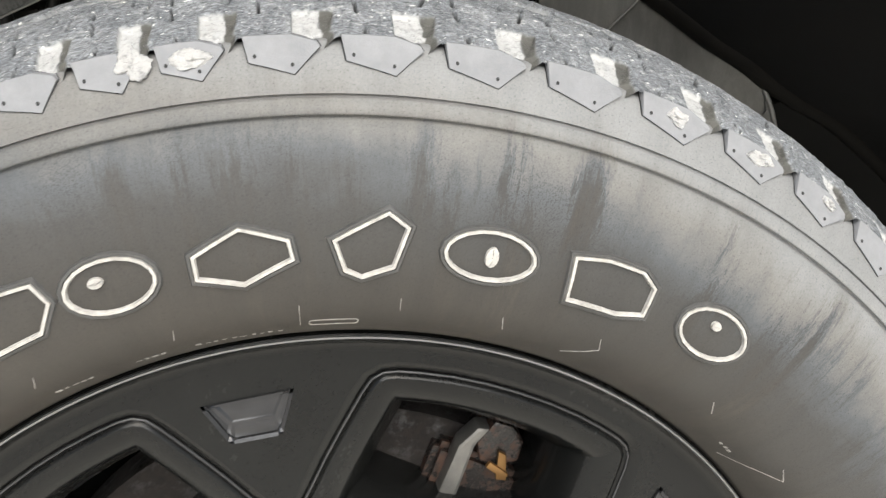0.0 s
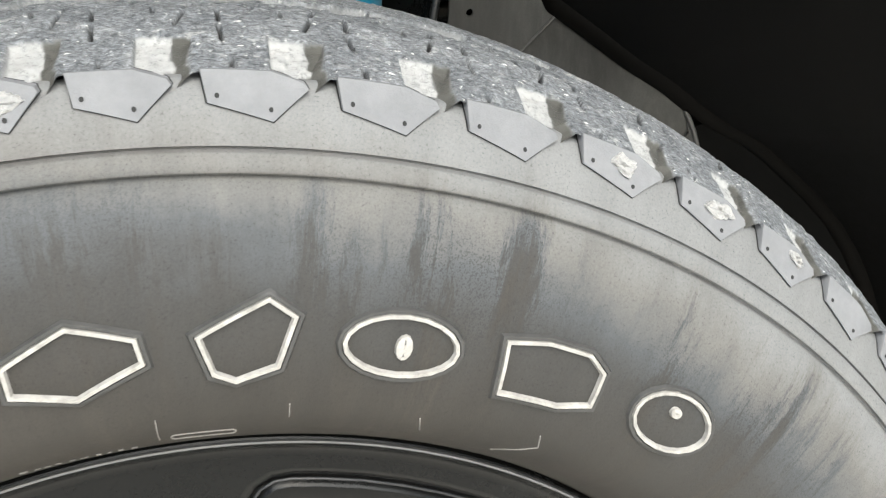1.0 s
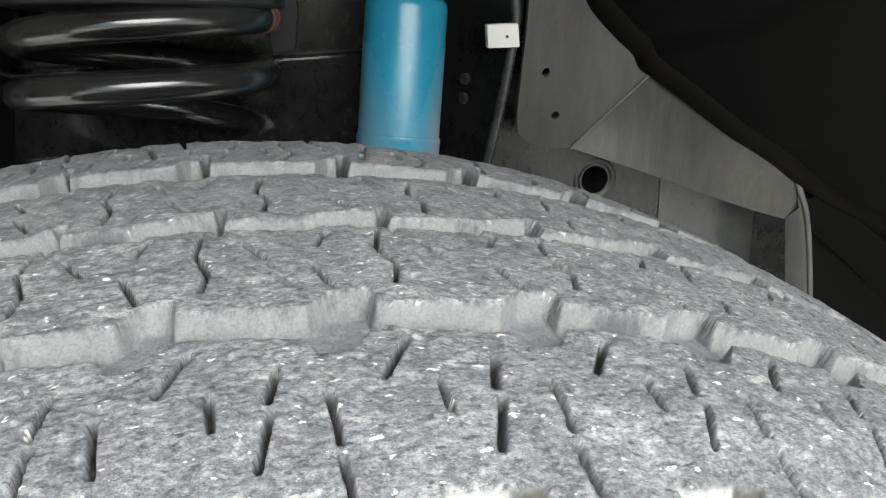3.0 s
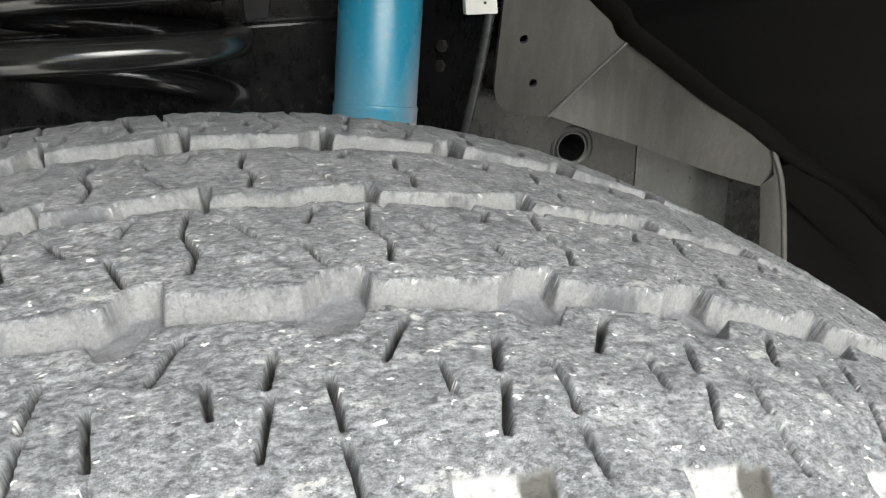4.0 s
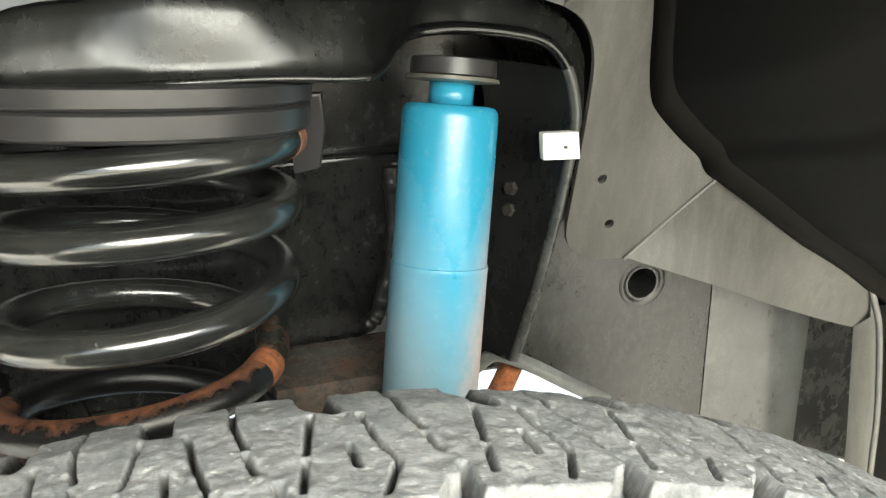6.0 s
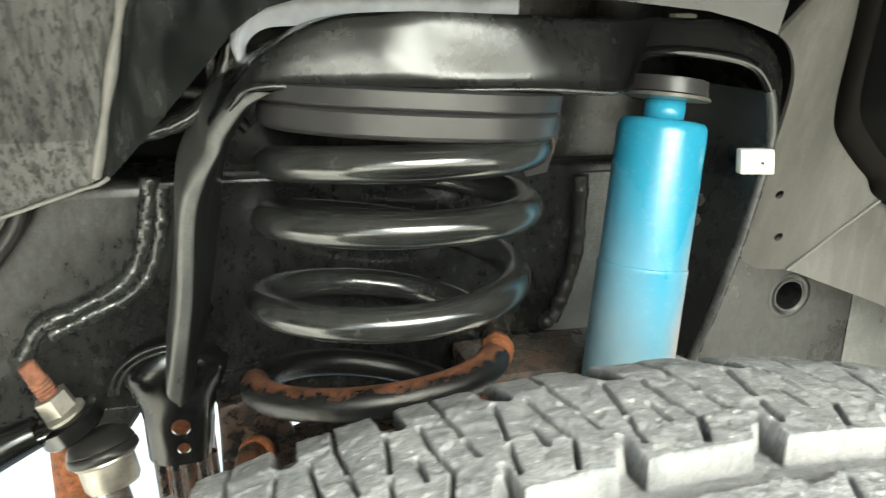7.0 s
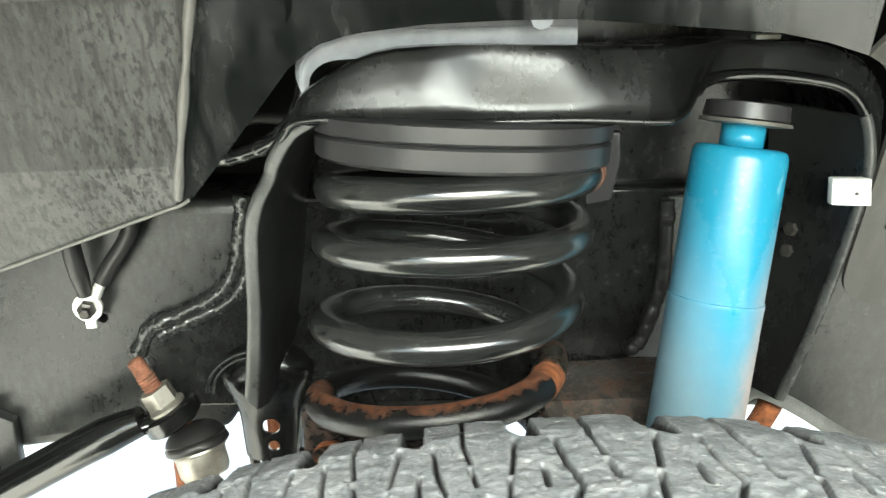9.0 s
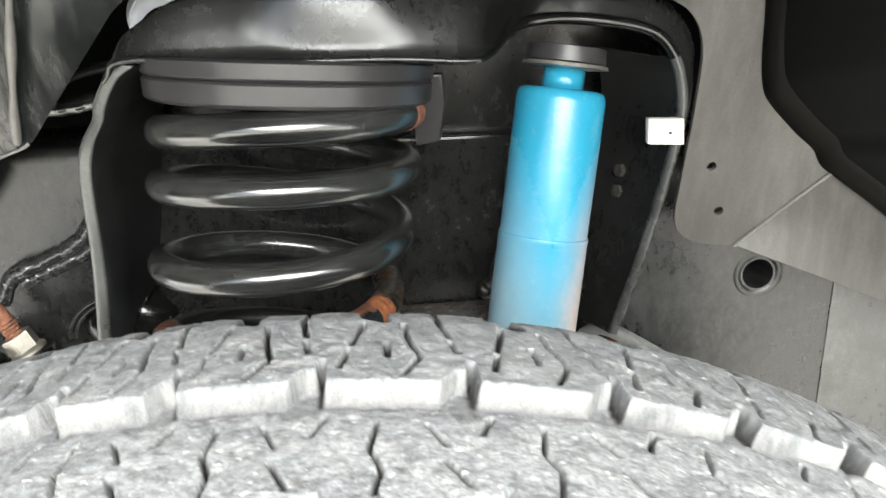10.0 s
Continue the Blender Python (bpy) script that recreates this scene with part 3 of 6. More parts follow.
def tread_depth(a, y):
    """How far the tread lies under its crown at (degrees, metres), and how much of groove, sipe, clay and slot covers it."""
    depth = np.zeros_like(a)
    cover = {k: np.zeros_like(a) for k in ("groove", "floor", "sipe", "clay", "slot")}
    wob = 0.0006 * vnoise(a, y, 0.006) + 0.0004 * vnoise(a, y, 0.0022)
    for g in (G1, G2, G3):
        u = share_of(a, g["steps"])
        lo, hi = interp(u, g["near"]), interp(u, g["far"])
        inside = np.minimum(y - lo, hi - y) + wob * 0.6
        d = g["depth"] * np.clip(inside / 0.0016 + 0.15, 0, 1)
        cover["groove"] = np.maximum(cover["groove"], np.clip((d - 0.0003) / 0.0008, 0, 1))
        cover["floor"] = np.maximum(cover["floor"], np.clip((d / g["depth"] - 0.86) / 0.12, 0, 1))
        depth = np.maximum(depth, d)
        # shade on the steep face at each step is put in as near-black; a slit runs on from it into the block
        step = np.where(u > 0.5, u - 1, u) * 5.9 * radians(1) * 0.415
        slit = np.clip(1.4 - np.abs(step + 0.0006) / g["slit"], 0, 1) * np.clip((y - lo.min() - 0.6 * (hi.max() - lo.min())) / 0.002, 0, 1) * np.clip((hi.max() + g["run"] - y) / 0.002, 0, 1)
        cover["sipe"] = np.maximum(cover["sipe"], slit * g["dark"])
        depth = np.maximum(depth, slit * g["depth"])
        if g is G1:
            lump = np.clip((vnoise(a, y, 0.009) + 0.5 * vnoise(a, y, 0.003)) * 3 + 0.6, 0, 1) * np.clip((u - 0.58) / 0.05, 0, 1) * np.clip((0.97 - u) / 0.05, 0, 1)
            cover["clay"] = np.maximum(cover["clay"], lump * np.clip(inside / 0.001 + 1.5, 0, 1) * np.clip((0.044 - y) / 0.004, 0, 1))
    for name, (phase, period, lines) in SIPES.items():
        b = inboard_share(a) if name == "inboard" else even(a)
        base = np.zeros_like(a) if name == "inboard" else np.floor((b - phase) / period)
        w = {"outer": 0.00062, "inboard": 0.00064}.get(name, 0.00055)
        for line in lines:
            for p, q in zip(line, line[1:]):
                for shift in ((0,) if name == "inboard" else (0, 1)):
                    off = phase + (base + shift) * period
                    d = seg_distance(b - off, y, p, q) + wob * 0.2
                    s = (0.006 if name == "inboard" else 0.0045) * np.clip(1.55 - d / w, 0, 1)
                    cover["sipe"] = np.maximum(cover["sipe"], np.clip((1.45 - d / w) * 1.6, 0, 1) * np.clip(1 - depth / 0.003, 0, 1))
                    depth = np.maximum(depth, s)
    # slots across the outer shoulder: flat clay-filled floor, a sloping right wall, deeper at the mouth
    u = saw(even(a), OUTER_PHASE - 0.35, PITCH) * PITCH
    side = np.minimum(u / 0.1, (2.6 - u) / np.maximum(0.15, 0.9 * np.clip((-0.003 - y) / 0.017, 0, 1)))
    end = (-0.0032 - y + wob) / 0.0014
    shape = np.clip(np.minimum(side, end), 0, 1)
    mouth = np.clip((-0.0185 - y + wob) / 0.0015, 0, 1) * np.clip((u - 1.35 - (-0.0185 - y) * -60 + wob * 300) / 0.15, 0, 1)
    d = np.where(y < -0.001, (0.0026 + 0.0042 * mouth) * shape, 0)
    cut_in = np.clip((d - 0.0006) / 0.0006, 0, 1)
    ragged = np.clip((1.72 + wob * 260 - u) / 0.1, 0, 1) * np.clip(1.5 - mouth * 4, 0, 1)
    cover["slot"] = cut_in * np.maximum(np.clip(mouth * 3, 0, 1), np.clip((u - 1.55) / 0.2, 0, 1))
    cover["clay"] = cut_in * ragged
    cover["groove"] = np.maximum(cover["groove"], cut_in)
    depth = np.maximum(depth, d)
    # slots across the inboard shoulder
    u = inboard_share(a)
    across = (0.66 - np.abs(u)) * 0.0073
    inward = y - 0.1985 + 0.003 * u
    corner = np.sqrt(np.clip(0.004 - across, 0, 1) ** 2 + np.clip(0.004 - inward, 0, 1) ** 2)
    inside = np.minimum(0.004 - corner, np.minimum(across, inward)) + wob * 0.5
    d = np.where(y > 0.195, 0.0115 * np.clip(inside / 0.0022, 0, 1), 0)
    # their shade is put in with the near-black of the sipes
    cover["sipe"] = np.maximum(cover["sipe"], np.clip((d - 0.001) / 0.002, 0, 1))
    depth = np.maximum(depth, d)
    # rubbed edges and scuffs
    chip = np.clip(vnoise(a, y, 0.0035) + 0.6 * vnoise(a, y, 0.0016) - 0.75, 0, 1)
    depth = depth + 0.00038 * vnoise(a, y, 0.0045) + 0.00026 * vnoise(a, y, 0.0018) + 0.0009 * chip
    return depth, cover


TREAD_ROWS = (("outer", -0.024, 0.0445, 0.00058), ("mid", 0.0445, 0.0945, 0.00065), ("inner", 0.0945, 0.1475, 0.00065), ("inboard", 0.1475, 0.234, 0.00065))


def tread_block(y0, y1, step, a0, a1):
    na = max(4, int(round((a1 - a0) * radians(1) * 0.415 / step)))
    ny = max(4, int(round((y1 - y0) / step)))
    a = np.linspace(a0, a1, na + 1)
    y = np.linspace(y0, y1, ny + 1)
    A, Y = np.meshgrid(a, y, indexing="ij")
    depth, cover = tread_depth(A, Y)
    R = crown(Y) - depth
    t = np.radians(A)
    verts = np.stack([R * np.sin(t), Y, 0.42 + R * np.cos(t)], -1).reshape(-1, 3)
    i = np.arange(na)[:, None] * (ny + 1) + np.arange(ny)[None, :]
    faces = np.stack([i, i + 1, i + ny + 2, i + ny + 1], -1).reshape(-1, 4)
    me = bpy.data.meshes.new("tread_block")
    me.vertices.add(len(verts))
    me.vertices.foreach_set("co", verts.reshape(-1))
    me.loops.add(faces.size)
    me.loops.foreach_set("vertex_index", faces.reshape(-1).astype(np.int32))
    me.polygons.add(len(faces))
    me.polygons.foreach_set("loop_start", np.arange(0, faces.size, 4, dtype=np.int32))
    me.polygons.foreach_set("loop_total", np.full(len(faces), 4, dtype=np.int32))
    me.materials.append(TREAD)
    me.update(calc_edges=True)
    me.polygons.foreach_set("use_smooth", [True] * len(faces))
    for key, value in cover.items():
        me.attributes.new(key, "FLOAT", "POINT").data.foreach_set("value", value.reshape(-1).astype(np.float32))
    return new("tread_block", me)


# Sidewall profile: (radius, y), from the shoulder in to the bead.
SIDE = [(0.3962, -0.0190), (0.3950, -0.0215), (0.3925, -0.0242), (0.3885, -0.0282), (0.3845, -0.0309), (0.3790, -0.0344), (0.3775, -0.0350), (0.3770, -0.0338), (0.3766, -0.0338), (0.3762, -0.0368), (0.3758, -0.0374), (0.3735, -0.0386), (0.3712, -0.0398), (0.3704, -0.0396), (0.3700, -0.0376), (0.3694, -0.0374), (0.3675, -0.0396), (0.3650, -0.0418), (0.3560, -0.0452), (0.3450, -0.0474), (0.3350, -0.0484), (0.3200, -0.0487), (0.3080, -0.0479), (0.2960, -0.0446), (0.2860, -0.0386), (0.2775, -0.0290), (0.2710, -0.0185), (0.2668, -0.0095), (0.2640, -0.0030), (0.2620, 0.0100)]


def side_y(r):
    return float(np.interp(r, [p[0] for p in SIDE[::-1]], [p[1] for p in SIDE[::-1]]))


def build_tyre():
    segs = 240
    inner = [(min(r, 0.386), 0.21 - y) for r, y in SIDE[3:]]
    rows = [[polar(360 * k / segs, r, y) for k in range(segs)] for r, y in SIDE[::-1]]
    rows += [[polar(360 * k / segs, r, y) for k in range(segs)] for r, y in ((0.392, 0.0), (0.394, 0.06), (0.394, 0.15), (0.386, 0.21))]
    rows += [[polar(360 * k / segs, r, y) for k in range(segs)] for r, y in inner]
    bm = grid(rows, closed_u=True)
    for v in bm.verts:
        v.co -= AXLE
    tyre = part("tyre", bm, SIDEWALL, None, "dusty black rubber tyre carcass with washed streaks", angle=60)
    tyre.location = AXLE
    bpy.context.view_layer.update()
    child(tyre, wheel)
    return tyre


tyre = build_tyre()
FIRST, LAST = -8, 13
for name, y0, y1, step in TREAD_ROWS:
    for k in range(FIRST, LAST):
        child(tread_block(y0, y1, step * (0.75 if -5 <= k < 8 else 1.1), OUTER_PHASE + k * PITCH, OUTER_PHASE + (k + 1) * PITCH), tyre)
# the rest of the tread, round the underside
ys = np.linspace(-0.024, 0.234, 60)
aa = np.linspace(OUTER_PHASE + LAST * PITCH, OUTER_PHASE + 360 + FIRST * PITCH, 400)
A, Y = np.meshgrid(aa, ys, indexing="ij")
D, K = tread_depth(A, Y)
rr = crown(Y) - D
bm = grid([[polar(A[i, j], rr[i, j], Y[i, j]) for j in range(len(ys))] for i in range(len(aa))])
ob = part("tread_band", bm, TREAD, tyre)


def lug_points():
    """The five-cornered rubber plate on the shoulder, in degrees from the pitch and radius."""
    return [(2.55, 0.3984), (2.85, 0.3890), (5.87, 0.3843), (7.44, 0.3939), (7.25, 0.3957), (5.75, 0.3984)]


def build_lug(k):
    """The plate of the k-th pitch, as long as that pitch."""
    bm = bmesh.new()
    pts = lug_points()
    edge = []
    for (a, r), (b, s) in zip(pts, pts[1:] + pts[:1]):
        for j in range(6):
            edge.append((a + (b - a) * j / 6, r + (s - r) * j / 6))

    def y_front(r):
        return float(np.interp(r, [0.384, 0.3895, 0.394, 0.3975, 0.3987], [-0.0322, -0.0288, -0.0263, -0.0245, -0.0238]))

    ca, cr = 5.2, 0.3935
    rings = []
    # the outermost ring is dark: the plate's shadow line is put into the rubber
    for shrink, lift in ((1.03, None), (1.0, None), (1.0, 0.0002), (0.985, 0.0), (0.6, 0.0), (0.25, 0.0)):
        ring = []
        for a, r in edge:
            a2, r2 = ca + (a - ca) * shrink, cr + (r - cr) * shrink
            y = side_y(r2) - 0.0003 if lift is None else y_front(r2) + lift * 2
            ring.append(bm.verts.new(Vector(polar(uneven(a2 + OUTER_PHASE + k * PITCH), r2, y))))
        rings.append(ring)
    n = len(edge)
    for u, v in zip(rings, rings[1:]):
        for j in range(n):
            f = bm.faces.new((u[j], u[(j + 1) % n], v[(j + 1) % n], v[j]))
            f.material_index = 1 if u is rings[0] else 0
    bm.faces.new(rings[-1])
    # two moulded pin marks
    for a, r in ((3.3, 0.3912), (5.75, 0.3878)):
        c = Vector(polar(uneven(a + OUTER_PHASE + k * PITCH), r, y_front(r) - 0.00035))
        ring = [bm.verts.new(c + Vector((0.0007 * math.cos(t), 0.0003 * math.sin(t), 0.0008 * math.sin(t)))) for t in (2 * math.pi * j / 8 for j in range(8))]
        f = bm.faces.new(ring)
        f.material_index = 1
    return bm


for k in range(FIRST, 51):
    lug = part("shoulder_lug", build_lug(k), LUG, tyre, "", angle=50)
    lug.data.materials.append(LUG_DARK)


def mud_patch(a0, a1, r0, r1, seed):
    """A ragged crust of dried clay on the shoulder of the tyre."""
    rnd = random.Random(seed)
    phase = [rnd.uniform(0, 6.28) for _ in range(5)]
    corners = [rnd.uniform(0.62, 1.2) for _ in range(11)]
    chips = [np.interp(k / 44 * 11, range(12), corners + corners[:1]) + rnd.uniform(-0.07, 0.07) for k in range(44)]
    bm = bmesh.new()
    rings = []
    for share in (1.0, 0.93, 0.75, 0.5, 0.25, 0.0):
        ring = []
        for k in range(44):
            t = 2 * math.pi * k / 44
            edge = float(chips[k]) + 0.08 * math.sin(2 * t + phase[0])
            a = (a0 + a1) / 2 + (a1 - a0) / 2 * share * edge * math.cos(t)
            r = (r0 + r1) / 2 + (r1 - r0) / 2 * share * edge * math.sin(t)
            y = float(np.interp(r, [0.384, 0.3895, 0.394, 0.3975, 0.3987, 0.402], [-0.0322, -0.0288, -0.0263, -0.0245, -0.0238, -0.0224]))
            lift = 0.0 if share == 1.0 else 0.0007 + 0.0004 * math.sin(3 * t * share + phase[1]) + rnd.uniform(-0.0002, 0.0002)
            ring.append(bm.verts.new(polar(a, r, y - lift)))
        rings.append(ring)
    for u, v in zip(rings, rings[1:]):
        for k in range(44):
            bm.faces.new((u[k], u[(k + 1) % 44], v[(k + 1) % 44], v[k]))
    bmesh.ops.remove_doubles(bm, verts=rings[-1], dist=1e-4)
    return bm


for k, (a0, a1, r0, r1) in enumerate(((-9.0, -6.9, 0.3875, 0.4005), (-5.9, -3.7, 0.388, 0.3965), (23.3, 25.0, 0.3895, 0.3975), (29.7, 31.7, 0.3905, 0.3975), (36.3, 37.6, 0.392, 0.3975))):
    part("mud_patch", mud_patch(a0, a1, r0, r1, 40 + k), CLAY, tyre, "dried pale clay stuck to the shoulder")


# Raised white outlines on the sidewall, and small moulded marks.
def on_side(a, r, lift):
    return polar(a, r, side_y(r) - lift)


def offset_loop(pts, d):
    """Moves a closed loop of 2D points inwards by d (outwards if negative)."""
    n = len(pts)
    area = sum(pts[i][0] * pts[(i + 1) % n][1] - pts[(i + 1) % n][0] * pts[i][1] for i in range(n))
    s = 1 if area > 0 else -1
    out = []
    for i in range(n):
        p, q, t = Vector(pts[i - 1]), Vector(pts[i]), Vector(pts[(i + 1) % n])
        u, v = (q - p).normalized(), (t - q).normalized()
        nu, nv = Vector((-u.y, u.x)) * s, Vector((-v.y, v.x)) * s
        m = (nu + nv)
        m = m / max(0.35, m.length_squared) * 2
        out.append(tuple(q + m * d))
    return out


def loop_points(loop, fine=6):
    n = len(loop)
    return [tuple(Vector(loop[i]) * (1 - k / fine) + Vector(loop[(i + 1) % n]) * (k / fine)) for i in range(n) for k in range(fine)]


K0 = radians(1) * 0.32


def ring_band(loops_lifts):
    """A band through loops of (metres along, radius), each with its lift off the sidewall."""
    bm = bmesh.new()
    rings = [[bm.verts.new(on_side(x / K0, r, h)) for x, r in loop_points(loop)] for loop, h in loops_lifts]
    n = len(rings[0])
    for u, v in zip(rings, rings[1:]):
        for k in range(n):
            bm.faces.new((u[k], u[(k + 1) % n], v[(k + 1) % n], v[k]))
    return bm


def raised_outline(corners, dot=None):
    flat = [((a + 0.35) * K0, r + 0.0003) for a, r in corners]
    foot = part("raised_base", ring_band([(offset_loop(flat, -0.0022), -0.0006), (offset_loop(flat, -0.0013), 0.0012), (offset_loop(flat, -0.0002), 0.0012), (flat, 0.0005)]), BASE, tyre, angle=60)
    ring = part("raised_outline", ring_band([(flat, -0.0005), (offset_loop(flat, 0.0003), 0.0016), (offset_loop(flat, 0.0015), 0.0016), (offset_loop(flat, 0.0019), 0.0002), (offset_loop(flat, 0.0021), -0.0008)]), WHITE, tyre, "raised white outline", angle=60)
    if dot:
        a, r, w, h = dot
        lens = [((a + 0.35) * K0 + w * math.cos(t) * (1 if abs(math.cos(t)) < 0.99 else 1.0), r + h * math.sin(t)) for t in (2 * math.pi * k / 12 for k in range(12))]
        bm = ring_band([(lens, -0.0005), (offset_loop(lens, 0.0003), 0.0015), (offset_loop(lens, w * 0.97), 0.0015)])
        part("raised_dot", bm, WHITE, tyre, "raised white dot", angle=60)


raised_outline([(-24.3, 0.3135), (-22.2, 0.3310), (-17.6, 0.3290), (-17.0, 0.3190), (-18.6, 0.3080), (-23.6, 0.3060)])
raised_outline([(-13.0 + 3.25 * math.cos(t), 0.3182 + 0.0117 * math.sin(t)) for t in (2 * math.pi * k / 20 for k in range(20))], (-13.8, 0.3213, 0.0032, 0.0024))
raised_outline([(-7.35, 0.3225), (-3.9, 0.3312), (-0.6, 0.3246), (-0.35, 0.3155), (-4.1, 0.3063), (-7.45, 0.3120)])
raised_outline([(2.15, 0.3232), (6.0, 0.3352), (7.6, 0.3288), (6.75, 0.3112), (4.3, 0.3062), (2.95, 0.3096)])
raised_outline([(13.5 + 3.5 * math.cos(t), 0.3204 + 0.0112 * math.sin(t)) for t in (2 * math.pi * k / 20 for k in range(20))], (13.6, 0.3204, 0.0030, 0.0045))
raised_outline([(19.5, 0.3284), (22.2, 0.3315), (25.1, 0.3315), (26.55, 0.3266), (26.8, 0.3128), (24.5, 0.3086), (20.1, 0.3082)])
raised_outline([(32.8 + 3.2 * math.cos(t), 0.3194 + 0.0118 * math.sin(t)) for t in (2 * math.pi * k / 20 for k in range(20))], (32.6, 0.3235, 0.0026, 0.0022))


def side_bar(a, r, along, across, lift=0.0007, turn=0.0):
    """A small moulded bar: metres along the tyre and across it."""
    x0, c, s = a * K0, math.cos(turn), math.sin(turn)
    loop = [(x0 + c * u - s * v, r + s * u + c * v) for u, v in ((-along / 2, -across / 2), (along / 2, -across / 2), (along / 2, across / 2), (-along / 2, across / 2))]
    return ring_band([(loop, -0.0003), (offset_loop(loop, 0.00015), lift), (offset_loop(loop, min(along, across) * 0.45), lift)])


# thin radial ribs near the bead, rows of small unreadable marks, one long ring
for a, r, b, q in ((-21.3, 0.2921, -22.0, 0.2863), (-10.0, 0.2915, -10.35, 0.2859), (-0.1, 0.2944, -0.2, 0.2814), (7.83, 0.2973, 7.96, 0.2906), (16.5, 0.2931, 17.0, 0.2865), (25.2, 0.296, 25.9, 0.2898), (38.3, 0.2931, 39.5, 0.2875), (49.8, 0.2904, 51.4, 0.2867), (23.3, 0.281, 25.9, 0.2898), (46.7, 0.272, 51.4, 0.2867)):
    dx, dr = (b - a) * K0, q - r
    part("moulded_rib", side_bar((a + b) / 2, (r + q) / 2, math.hypot(dx, dr), 0.00055, 0.0005, math.atan2(dr, dx)), MOULD, tyre)
rng = random.Random(5)
for a0, count in ((-21.5, 5), (-14.3, 4), (-9.0, 6), (-4.3, 4), (44.5, 3)):
    for k in range(count):
        part("moulded_mark", side_bar(a0 + k * 0.75 + rng.uniform(-0.08, 0.08), 0.2775 + rng.uniform(-0.0002, 0.0002), rng.uniform(0.0018, 0.0032), rng.uniform(0.0006, 0.0016), 0.0004), MOULD, tyre)
pill = [(2.6 * K0 + (0.0095 if c > 0 else -0.0095) + 0.0024 * c, 0.2825 + 0.0024 * s) for c, s in ((math.cos(t), math.sin(t)) for t in (math.pi * (k + 0.5) / 8 for k in range(16)))]
part("moulded_ring", ring_band([(pill, -0.0003), (offset_loop(pill, 0.0002), 0.0006), (offset_loop(pill, 0.0006), 0.0006), (offset_loop(pill, 0.0008), -0.0003)]), MOULD, tyre)

# ---- Rim.


def revolve(profile, n=180):
    return grid([[polar(360 * k / n, r, y) for k in range(n)] for r, y in profile], closed_u=True)


FACE = -0.0070
rim = part("rim", revolve([(0.2620, 0.02), (0.2648, -0.002), (0.2664, -0.0075), (0.2656, -0.0112), (0.2640, -0.0122), (0.2626, -0.0116), (0.2606, -0.0085), (0.2560, FACE), (0.2550, FACE)]), RIM, wheel, "satin black alloy wheel rim", angle=40)
part("rim_edge", revolve([(0.2650, -0.0116), (0.2645, -0.0126), (0.2637, -0.0127), (0.2632, -0.0118)]), RIM_EDGE, rim, "thin bright machined lip")
part("rim_barrel", revolve([(0.2520, 0.004), (0.2500, 0.05), (0.2380, 0.10), (0.2380, 0.20), (0.2420, 0.215), (0.2620, 0.205), (0.2620, 0.02), (0.2520, 0.004)]), RIM, rim, "black barrel of the wheel")


def window_loop(out):
    """Outline of a spoke window about the window's middle line, moved outwards by out."""
    half = [(0.0752, 0.150), (0.0742, 0.165), (0.0735, 0.180), (0.0722, 0.195), (0.0706, 0.210), (0.0694, 0.220), (0.0680, 0.2265), (0.0650, 0.2302), (0.0600, 0.2325), (0.050, 0.2350), (0.034, 0.2380), (0.017, 0.2397)]
    loop = half + [(0.0, 0.2402)] + [(-x, r) for x, r in half[::-1]] + [(-0.068, 0.138), (-0.04, 0.128), (0.0, 0.124), (0.04, 0.128), (0.068, 0.138)]
    return offset_loop(loop, -out)


def wheel_point(x, r, y, turn):
    c, t = math.cos(radians(turn)), math.sin(radians(turn))
    return Vector((x * c + r * t, y, 0.42 - x * t + r * c))


WINDOWS = [24.2 + 60 * k for k in range(6)]
outer_loop = [Vector(polar(3 * k, 0.2550, FACE)) for k in range(120)]
hole_loops = [[wheel_point(x, r, FACE, w) for x, r in window_loop(0.0095)] for w in WINDOWS]
INLAY_OUT = ((-5.5, 0.2376), (5.0, 0.2376), (2.9, 0.2145), (-3.6, 0.2150))
INLAY_IN = ((-4.5, 0.2355), (4.1, 0.2355), (2.3, 0.2225), (-3.0, 0.2230))
hole_loops += [[Vector(polar(w - 31.0 + p, r, FACE)) for p, r in INLAY_OUT[::-1]] for w in WINDOWS]
flat_loops = [[Vector((p.x, p.z, 0)) for p in loop] for loop in [outer_loop] + hole_loops]
tris = geometry.tessellate_polygon(flat_loops)
bm = bmesh.new()
vs = [bm.verts.new(p) for loop in [outer_loop] + hole_loops for p in loop]
for t in tris:
    try:
        bm.faces.new([vs[i] for i in t])
    except ValueError:
        pass
part("wheel_face", bm, RIM, rim, "satin black spoke face", smooth=False)
